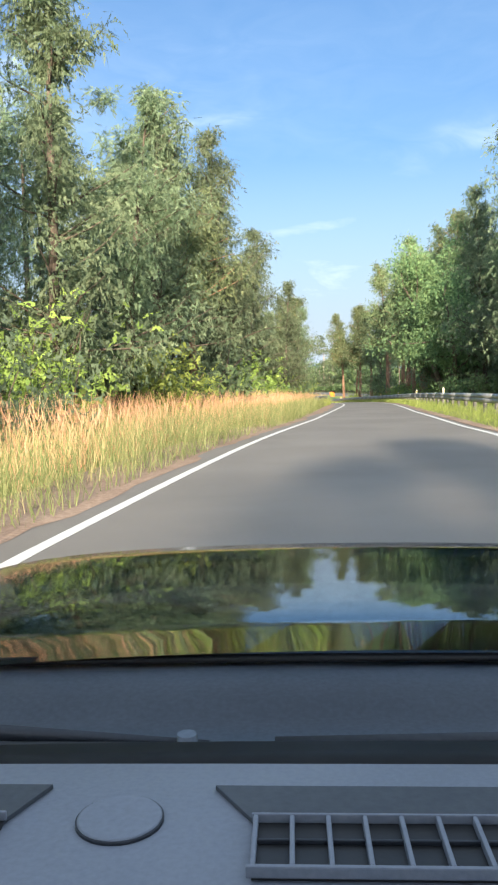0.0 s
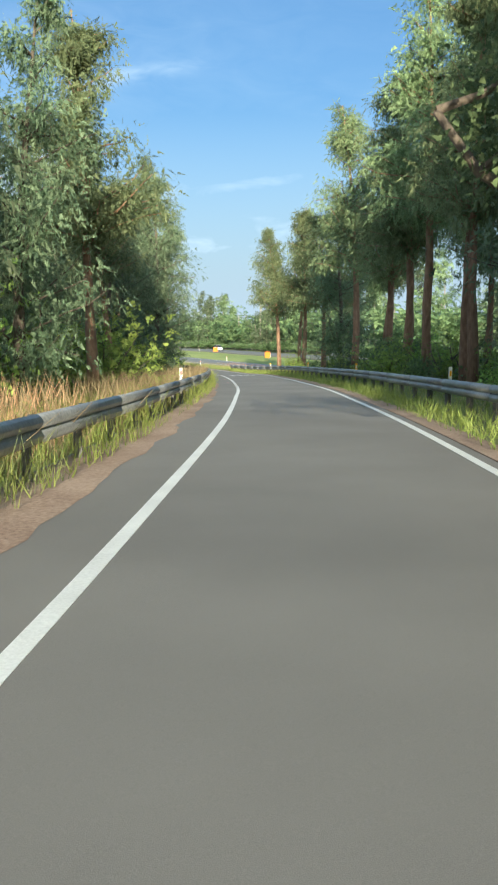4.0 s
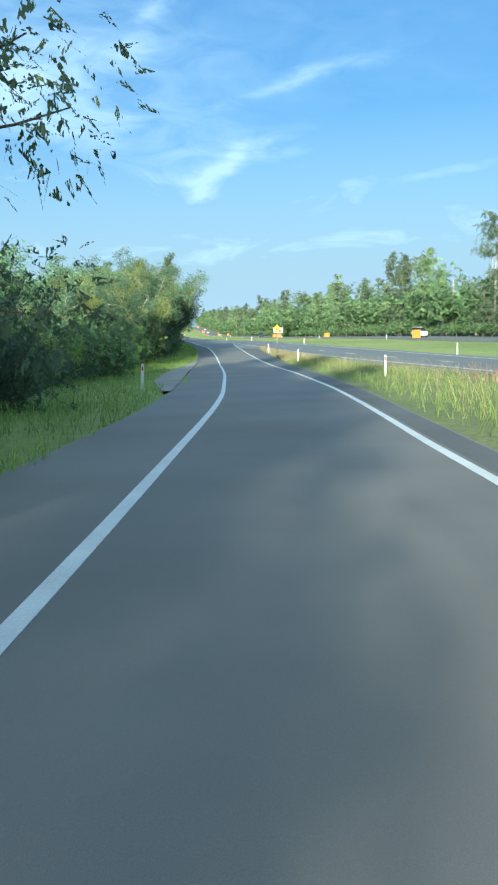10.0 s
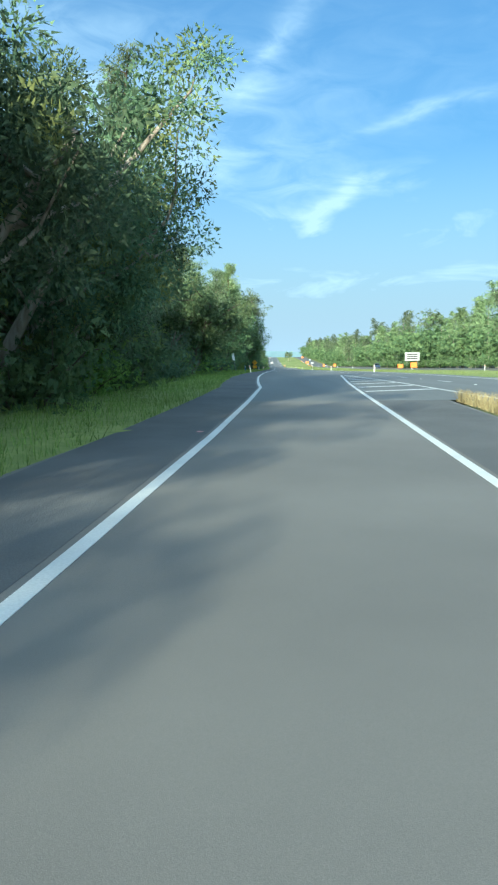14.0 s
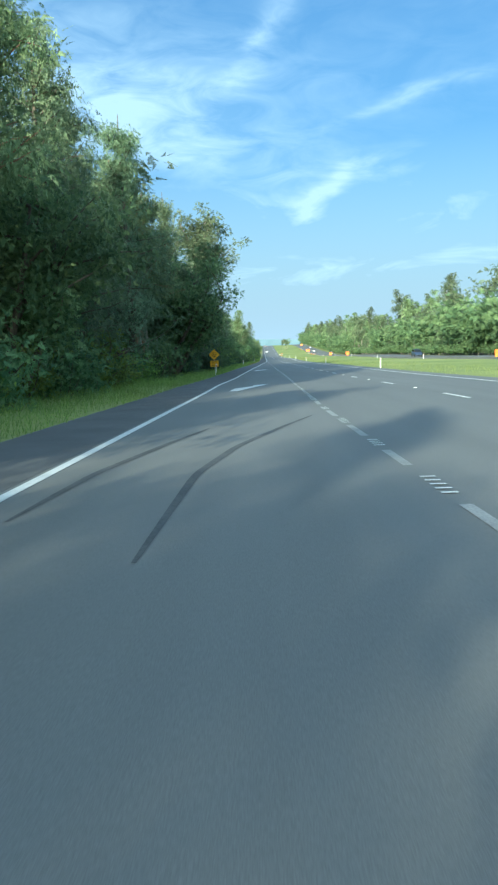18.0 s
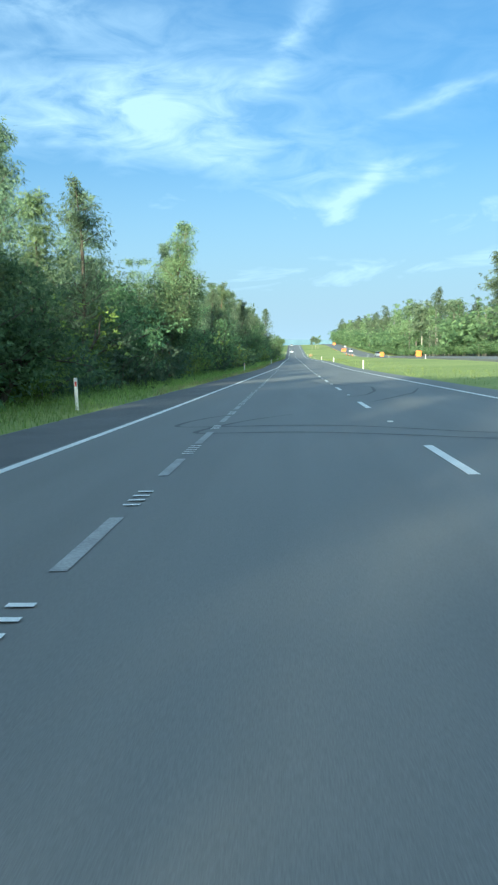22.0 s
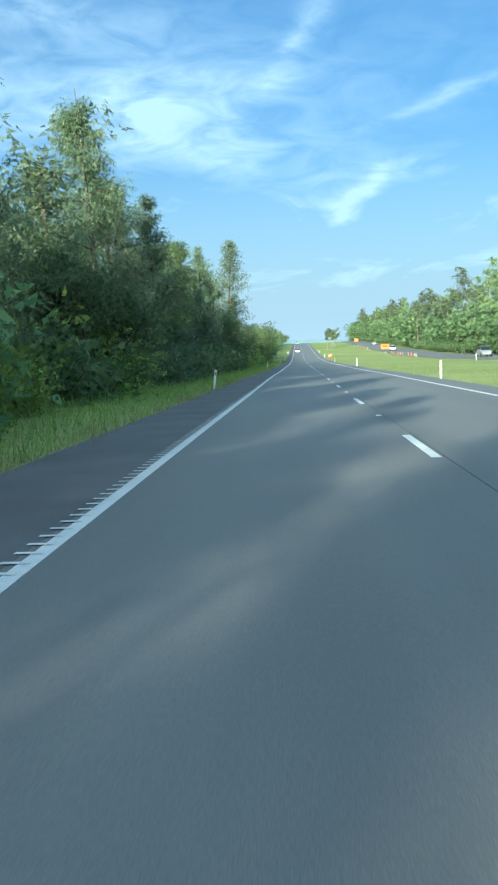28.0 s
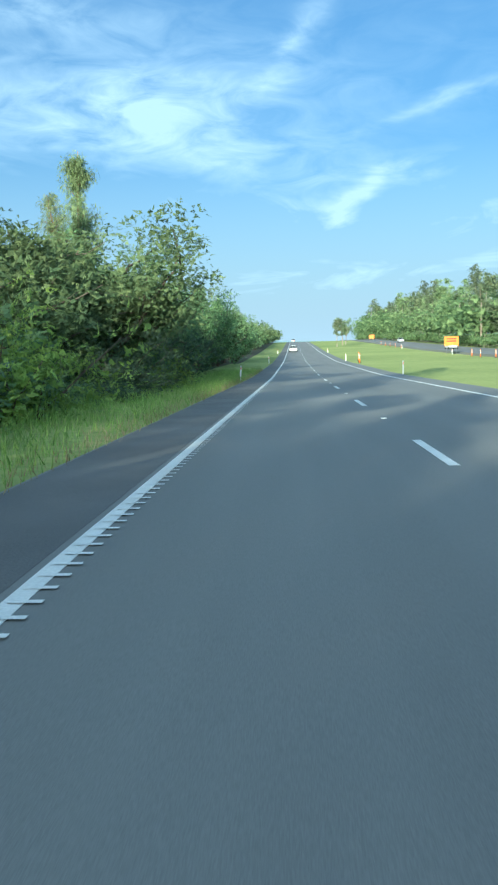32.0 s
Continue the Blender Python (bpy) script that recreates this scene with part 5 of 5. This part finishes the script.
def lane_ends_sign():
    x, y = -7.9, 412
    top = thing("lane_ends_sign", x, y, float(surf(x, y)) + 0.2, "yellow diamond lane-ends sign over a smaller merge plate", "road sign", turn=0)
    part("post", tube([(0, 0.03, -0.45), (0, 0.03, 1.9)], [0.03, 0.03], 10), GREY, top)
    plate = part("diamond_plate", rounded(0.78, 0.78, 0.05, 0.006, 45), YELLOW, top)
    plate.matrix_basis = pose(0, 0, 1.52)
    for n, t in enumerate(("LEFT", "LANE", "ENDS")):
        words(t, 0.19, (0, -0.006, 1.72 - 0.2 * n), top)
    low = part("lower_plate", rounded(0.84, 0.60, 0.04), YELLOW, top)
    low.matrix_basis = pose(0, 0, 0.62)
    words("MERGE", 0.17, (0, -0.006, 0.79), top)
    words("RIGHT", 0.17, (0, -0.006, 0.61), top)
    bm = outline_into(bmesh.new(), [(-0.28, -0.02), (0.16, -0.02), (0.16, -0.07), (0.29, 0), (0.16, 0.07), (0.16, 0.02), (-0.28, 0.02)])
    part("arrow", bm, BLACK, top, "black arrow to the right").matrix_basis = pose(0, -0.004, 0.43)


lane_ends_sign()


def board(x, y, w, h, low, material, label, legs=2, name="roadwork_sign", lines=0):
    top = thing(name, x, y, float(surf(x, y)), label, "road sign", "roadwork signs" if material is ORANGE else "")
    part("board", rounded(w, h, 0.04, 0.012), material, top).matrix_basis = pose(0, 0, low + h / 2)
    for k in range(legs):
        px = (k - (legs - 1) / 2) * w * 0.7
        part("leg", tube([(px, 0.04, -0.15), (px, 0.04, low + h * 0.9)], [0.03, 0.03], 8), GREY, top)
    for k in range(lines):
        part("print_bar", box((w * 0.7, 0.006, h * 0.12), (0, -0.003, low + h * (0.75 - 0.25 * k)), 0.002), BLACK, top, "dark bar of unreadable print")
    return top


for x, y, w_, h_, low in ((26, 280, 1.3, 1.2, 0.5), (19.3, 221, 1.2, 1.0, 0.5), (26.4, 608, 1.1, 1.2, 0.5), (26.6, 676, 1.1, 1.2, 0.5), (25.8, 345, 1.2, 0.9, 0.4), (26, 430, 1.2, 0.9, 0.4), (26.5, 240, 1.2, 0.9, 0.4)):
    board(x, y, w_, h_, low, ORANGE, "square orange roadwork sign on short legs in the grass")
board(27.3, 850, 2.3, 1.5, 1.4, ORANGE, "large orange roadwork board on two tall legs", 2, lines=2)
board(20.0, 382, 2.6, 1.5, 1.7, GREY, "pale grey rectangular sign board on two posts", 2, "direction_sign", 3)
board(20.0, 380.5, 1.1, 0.9, 0.5, ORANGE, "small orange roadwork sign below the pale board")
board(33, 1040, 2.0, 1.4, 1.2, ORANGE, "distant orange roadwork board")


def bollard(x, y, label):
    top = thing("traffic_bollard", x, y, float(surf(x, y)), label, "bollard", "roadwork bollards")
    bm = tube([(0, 0, 0.05), (0, 0, 0.5), (0, 0, 1.02), (0, 0, 1.08)], [0.07, 0.055, 0.05, 0.03], 10)
    part("body", bm, ORANGE, top)
    part("base", tube([(0, 0, 0.0), (0, 0, 0.06)], [0.2, 0.17], 12), BLACK, top, "black rubber base")
    for h in (0.55, 0.8):
        part("band", tube([(0, 0, h), (0, 0, h + 0.13)], [0.062, 0.059], 10), WHITE, top, "white reflective band")


for k in range(6):
    bollard(9.2 + 0.35 * k, 812 + 4.5 * k, "orange traffic bollard with white bands on the median")
for k in range(8):
    bollard(27.2 + 0.25 * (k % 3), 790 + 6.5 * k, "orange traffic bollard with white bands beside the far carriageway")
for k in range(5):
    bollard(27.8, 915 + 11 * k, "orange traffic bollard with white bands beside the far carriageway")


def leaning_sign():
    x, y = -9.3, 331.5
    top = thing("roadside_sign", x, y, float(surf(x, y)) - 0.05, "narrow pale sign plate seen almost edge-on on a leaning post", "road sign")
    top.matrix_basis = pose(x, y, float(surf(x, y)) - 0.05, 0, -11, 0)
    sign_post(top, 2.35)
    part("plate", rounded(0.6, 0.85, 0.04), WHITE, top).matrix_basis = pose(0, 0, 1.9, 0, 0, 66)


leaning_sign()


# ---- vehicles ----
GLASS = surface("tinted_glass", (0.012, 0.016, 0.02), (0.02, 0.025, 0.03), 0.08, 1, 10, 0.0)
CHROME = surface("chrome", (0.5, 0.5, 0.5), (0.6, 0.6, 0.6), 0.2, 1, 10, 0.0, metal=1.0)
TYRE = surface("tyre_rubber", (0.015, 0.015, 0.015), (0.03, 0.03, 0.03), 0.85, 4, 40, 0.3)


def loft(rows, material_split=False):
    """A closed body from cross sections: rows of (y, [(x, z) ...])."""
    bm = bmesh.new()
    rings = [[bm.verts.new((px, y, pz)) for px, pz in sec] for y, sec in rows]
    for a, b in zip(rings, rings[1:]):
        for k in range(len(a)):
            bm.faces.new((a[k], a[(k + 1) % len(a)], b[(k + 1) % len(b)], b[k]))
    bm.faces.new(rings[0][::-1])
    bm.faces.new(rings[-1])
    bmesh.ops.recalc_face_normals(bm, faces=bm.faces)
    return bm


def section(w, low, high, r=0.12):
    return [(-w, low + r), (-w + r, low), (w - r, low), (w, low + r), (w, high - r), (w - r, high), (-w + r, high), (-w, high - r)]


def small_car(x, y, turn, paint, label, tall=1.0, length=4.5):
    top = thing("car", x, y, float(surf(x, y)) + 0.02 + (0.25 if x > 28 else 0), label, "car", "cars on the motorway", turn)
    l = length / 2
    rows = [(-l, section(0.72, 0.42, 0.80)), (-l + 0.12, section(0.84, 0.30, 0.92)), (-l + 0.9, section(0.89, 0.24, 1.0 * tall)), (0, section(0.90, 0.24, 0.98 * tall)),
            (l - 1.3, section(0.89, 0.24, 0.96 * tall)), (l - 0.25, section(0.85, 0.28, 0.82 * tall)), (l, section(0.70, 0.38, 0.70))]
    part("body", loft(rows), paint, top)
    z0, z1 = 0.93 * tall, 1.47 * tall
    cab = [(-l + 0.35, section(0.74, z0, z0 + 0.12, 0.05)), (-l + 0.8, section(0.72, z0, z1 - 0.06, 0.1)), (-0.4, section(0.70, z0, z1, 0.12)), (l - 1.75, section(0.70, z0, z1 - 0.04, 0.1)), (l - 1.0, section(0.76, z0 - 0.05, z0 + 0.08, 0.04))]
    part("cabin_glass", loft(cab), GLASS, top, "dark tinted glass")
    roof = [(-l + 0.85, section(0.66, z1 - 0.08, z1 - 0.02, 0.02)), (-0.4, section(0.66, z1 - 0.02, z1 + 0.03, 0.02)), (l - 1.8, section(0.64, z1 - 0.06, z1 - 0.01, 0.02))]
    part("roof", loft(roof), paint, top)
    for sx in (-0.80, 0.80):
        for sy in (-l + 0.85, l - 0.9):
            wh = part("wheel", tube([(sx - 0.11, sy, 0.31), (sx + 0.11, sy, 0.31)], [0.31, 0.31], 16), TYRE, top)
            part("rim", tube([(sx - 0.118, sy, 0.31), (sx + 0.118, sy, 0.31)], [0.19, 0.19], 12), CHROME, wh)
    for sx in (-0.62, 0.62):
        part("tail_light", box((0.22, 0.06, 0.16), (sx, -l + 0.02, 0.78), 0.02), RED, top, "red tail light")
        part("headlight", box((0.28, 0.08, 0.13), (sx * 0.95, l - 0.06, 0.64), 0.02), CHROME, top, "clear headlight")
    part("number_plate", box((0.42, 0.02, 0.12), (0, -l - 0.01, 0.55), 0.005), WHITE, top)
    return top


CAR_WHITE = surface("white_car_paint", (0.70, 0.71, 0.72), (0.78, 0.79, 0.80), 0.3, 1, 10, 0.0)
CAR_SILVER = surface("silver_car_paint", (0.36, 0.38, 0.40), (0.44, 0.46, 0.48), 0.3, 1, 10, 0.0, metal=0.5)
CAR_BLUE = surface("dark_blue_car_paint", (0.03, 0.05, 0.10), (0.04, 0.06, 0.12), 0.3, 1, 10, 0.0)
small_car(float(lane_x(905)) - 1.8, 905, 0, CAR_WHITE, "white sedan driving ahead in the near lane")
small_car(float(lane_x(1090)) - 1.8, 1090, 0, CAR_SILVER, "silver car far ahead near the crest")
small_car(33, 300, 180, CAR_WHITE, "white four-wheel drive on the far carriageway", 1.22, 4.7)
small_car(33, 520, 180, CAR_BLUE, "dark blue utility on the far carriageway", 1.15, 5.0)
small_car(33, 748, 180, CAR_SILVER, "silver four-wheel drive on the far carriageway", 1.22, 4.7)
small_car(33, 880, 180, CAR_WHITE, "white utility on the far carriageway", 1.15, 5.0)
small_car(37, 985, 180, CAR_WHITE, "white car on the far carriageway", 1.0, 4.5)
small_car(33, 215, 180, CAR_SILVER, "silver car on the far carriageway behind the trees", 1.1, 4.6)

# ---- far hills ----
bm = bmesh.new()
prev = None
for k in range(81):
    x = -3200 + 80 * k
    h = 34 + 26 * noise.noise(Vector((k * 0.13, 2.0, 0))) + 8 * noise.noise(Vector((k * 0.6, 5.0, 0)))
    a, b = bm.verts.new((x, 2950, -60)), bm.verts.new((x, 2990 + 40 * math.sin(k), h))
    if prev:
        bm.faces.new((prev[0], a, b, prev[1]))
    prev = (a, b)
me = bpy.data.meshes.new("backdrop_hills")
bm.to_mesh(me)
bm.free()
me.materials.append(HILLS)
tagged(new("backdrop_hills", me), "low hills on the horizon, coloured blue for distance haze", "hills", kind="structure")


# ---- the car that carries the view, where it stands at the start ----
PLASTIC = surface("dash_plastic", (0.20, 0.215, 0.25), (0.245, 0.262, 0.30), 0.55, 6, 220, 0.06)
DARK_PLASTIC = surface("dark_plastic", (0.02, 0.023, 0.03), (0.034, 0.038, 0.046), 0.5, 6, 160, 0.05)
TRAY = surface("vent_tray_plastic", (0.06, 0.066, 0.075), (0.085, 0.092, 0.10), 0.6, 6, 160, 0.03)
# paler and bluer than bare plastic: the missing windscreen's reflection is in the colour
COWL = surface("cowl_reflection_tint", (0.10, 0.115, 0.14), (0.14, 0.16, 0.19), 0.28, 6, 160, 0.03)
CAR_DARK = surface("dark_car_paint", (0.25, 0.31, 0.37), (0.28, 0.34, 0.40), 0.035, 1, 10, 0.0, metal=1.0)


def flat_piece(corners, z, t=0.003):
    """A thin plate with the given outline."""
    bm = bmesh.new()
    low = [bm.verts.new((px, py, z - t)) for px, py in corners]
    high = [bm.verts.new((px, py, z)) for px, py in corners]
    n = len(corners)
    bm.faces.new(high)
    bm.faces.new(low[::-1])
    for k in range(n):
        bm.faces.new((low[k], low[(k + 1) % n], high[(k + 1) % n], high[k]))
    bmesh.ops.recalc_face_normals(bm, faces=bm.faces)
    return bm


def sheet(rows, half, cols, mid=0.0, sag=lambda u: 0.0, bow=lambda u: 0.0, thick=0.012):
    """A curved sheet across the car through rows of (y, z, width)."""
    bm = bmesh.new()
    lines = [[bm.verts.new((mid + half * w * u, y + bow(u), z + sag(u))) for u in np.linspace(-1, 1, cols)] for y, z, w in rows]
    for p, q in zip(lines, lines[1:]):
        for k in range(cols - 1):
            bm.faces.new((p[k], p[k + 1], q[k + 1], q[k])).smooth = True
    if thick:
        bmesh.ops.solidify(bm, geom=bm.faces[:], thickness=thick)
    return bm


def vent(dash, x0, x1, left_slope, right_slope, name_tray):
    """A flat plate, coloured dark as a recessed tray, with a row of upright slats before it."""
    # the plate lies on the dash; the recess is only in its darker colour
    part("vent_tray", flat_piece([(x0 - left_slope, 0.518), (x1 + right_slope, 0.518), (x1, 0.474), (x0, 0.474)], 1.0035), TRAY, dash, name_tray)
    # no hole is cut: the opening's inner shade is a flat black sheet
    part("vent_opening", flat_piece([(x0, 0.474), (x1, 0.474), (x1, 0.422), (x0, 0.422)], 1.003), BLACK, dash, "flat black sheet drawn as a shaded vent opening")
    n = int((x1 - x0) / 0.0217)
    for k in range(n + 1):
        part("vent_slat", box((0.003, 0.05, 0.006), (x0 + 0.0006 + 0.0217 * k, 0.448, 1.006), 0.001), PLASTIC, dash)
    mid, wide = (x0 + x1) / 2, x1 - x0
    part("vent_lip", box((wide + 0.006, 0.003, 0.007), (mid, 0.421, 1.006), 0.001), PLASTIC, dash)
    part("vent_lip", box((wide + 0.004, 0.002, 0.006), (mid, 0.4745, 1.006), 0.0008), PLASTIC, dash)
    part("vent_bar", box((wide, 0.002, 0.003), (mid, 0.452, 1.0045), 0.0008), DARK_PLASTIC, dash)


def own_car():
    top = thing("car", 0, 0, 0, "dark glossy car with a grey dashboard and open windscreen frame", "car")
    top.matrix_basis = pose(-67.42, 1.10, float(surf(-67.2, 1.2)) + 0.02, 0, 0, -18.67)
    mid = 0.14
    rows = [(0.955, 0.944, 0.80), (1.08, 0.943, 0.83), (1.2, 0.936, 0.85), (1.4, 0.918, 0.86), (1.6, 0.900, 0.87), (1.8, 0.883, 0.88), (1.94, 0.868, 0.88), (2.0, 0.850, 0.87), (2.04, 0.81, 0.85), (2.06, 0.74, 0.83)]
    part("bonnet", sheet(rows, 1.0, 25, mid, lambda u: -0.022 * u * u - 0.03 * abs(u) ** 6, lambda u: -0.05 * u * u), CAR_DARK, top, "glossy dark bonnet")
    rows = [(-3.05, section(0.70, 0.40, 0.80)), (-2.9, section(0.84, 0.28, 0.92)), (-2.0, section(0.90, 0.22, 0.90)), (0.4, section(0.90, 0.22, 0.86)), (0.9, section(0.89, 0.22, 0.83)),
            (1.5, section(0.88, 0.24, 0.80)), (1.95, section(0.82, 0.28, 0.72)), (2.12, section(0.70, 0.36, 0.62))]
    part("body", loft([(y, [(px + mid, pz) for px, pz in sec]) for y, sec in rows]), CAR_DARK, top)
    # cowl: a stepped tray between the bonnet and the windscreen's foot
    rows = [(0.62, 0.925, 0.78), (0.70, 0.925, 0.78), (0.715, 0.918, 0.78), (0.78, 0.912, 0.78), (0.84, 0.912, 0.78), (0.86, 0.922, 0.78), (0.93, 0.930, 0.78), (0.962, 0.928, 0.78)]
    part("cowl", sheet(rows, 1.0, 13, mid, lambda u: -0.01 * u * u), COWL, top, "plastic cowl below the windscreen, coloured blue-grey for the glass reflection")
    part("cowl_seal", sheet([(0.945, 0.934, 0.78), (0.958, 0.940, 0.78), (0.97, 0.934, 0.78)], 1.0, 13, mid, lambda u: -0.012 * u * u), BLACK, top, "black rubber strip along the bonnet's rear edge")
    for x0, x1, y0 in ((-0.5, -0.08, 0.738), (-0.02, 0.5, 0.726)):
        wp = part("wiper", tube([(x0, y0, 0.936), ((x0 + x1) / 2, y0 - 0.008, 0.944), (x1, y0 - 0.02, 0.938)], [0.006, 0.008, 0.004], 8), DARK_PLASTIC, top, "black wiper arm")
        part("pivot", tube([(x1 - 0.02, y0 - 0.02, 0.925), (x1 - 0.02, y0 - 0.02, 0.948)], [0.012, 0.009], 12), COWL, wp)
        part("blade", box((x1 - x0, 0.008, 0.012), ((x0 + x1) / 2, y0 - 0.026, 0.936), 0.002), BLACK, wp)
    part("windscreen_seal", sheet([(0.576, 0.955, 0.76), (0.590, 0.980, 0.76), (0.632, 0.982, 0.76), (0.645, 0.955, 0.76)], 1.0, 17, mid, lambda u: -0.004 * u * u, lambda u: -0.03 * u * u, 0.02), BLACK, top)
    rows = [(0.572, 0.975, 0.76), (0.568, 0.993, 0.76), (0.556, 1.0, 0.76), (0.45, 1.0, 0.75), (0.36, 0.998, 0.74), (0.25, 0.99, 0.73), (0.05, 0.98, 0.72), (-0.12, 0.955, 0.72), (-0.16, 0.90, 0.72), (-0.17, 0.70, 0.72)]
    dash = part("dashboard", sheet(rows[::-1], 1.0, 17, mid, lambda u: 0.0, lambda u: -0.012 * u * u, 0), PLASTIC, top, "grey textured dashboard")
    vent(dash, -0.026, 0.43, 0.028, 0.0, "dark flat plate drawn as a recessed defroster vent tray")
    vent(dash, -0.62, -0.181, 0.0, 0.018, "dark flat plate drawn as a recessed defroster vent tray")
    # dark disc whose rim stands for the shaded groove round the cover
    part("cover_gap", tube([(-0.110, 0.480, 1.0), (-0.110, 0.480, 1.0022)], [0.0272, 0.0272], 36), DARK_PLASTIC, dash)
    part("sensor_cover", tube([(-0.110, 0.480, 1.0), (-0.110, 0.480, 1.0028), (-0.110, 0.480, 1.0034)], [0.0262, 0.0262, 0.0250], 36), PLASTIC, dash, "round grey cover")
    # roof on its pillars
    rows = [(-0.30, 1.44, 1.0), (-0.6, 1.48, 1.0), (-1.2, 1.49, 1.0), (-1.8, 1.46, 1.0), (-2.2, 1.38, 1.0)]
    part("roof", sheet(rows, 0.62, 9, mid, lambda u: -0.05 * u * u, lambda u: 0.0, 0.04), CAR_DARK, top)
    for sx in (-1, 1):
        part("pillar", tube([(mid + sx * 0.78, 0.60, 0.86), (mid + sx * 0.72, 0.2, 1.14), (mid + sx * 0.60, -0.32, 1.41)], [0.03, 0.028, 0.03], 8), CAR_DARK, top)
        part("pillar", tube([(mid + sx * 0.78, -1.1, 0.86), (mid + sx * 0.62, -1.15, 1.44)], [0.04, 0.035], 8), CAR_DARK, top)
        for sy, long in ((-0.62, 0.95), (-1.6, 0.85)):
            part("side_glass", box((0.006, long, 0.48), (mid + sx * 0.70, sy, 1.13), 0, Matrix.Rotation(radians(-14 * sx), 4, "Y")), GLASS, top, "dark tinted side glass")
        for sy in (1.35, -2.1):
            wx = mid + sx * 0.80
            wh = part("wheel", tube([(wx - 0.11, sy, 0.32), (wx + 0.11, sy, 0.32)], [0.32, 0.32], 20), TYRE, top)
            part("rim", tube([(wx - 0.118, sy, 0.32), (wx + 0.118, sy, 0.32)], [0.20, 0.20], 14), CHROME, wh)
    part("rear_window", box((1.2, 0.01, 0.72), (mid, -2.42, 1.12), 0, Matrix.Rotation(radians(38), 4, "X")), GLASS, top, "dark rear window")


own_car()
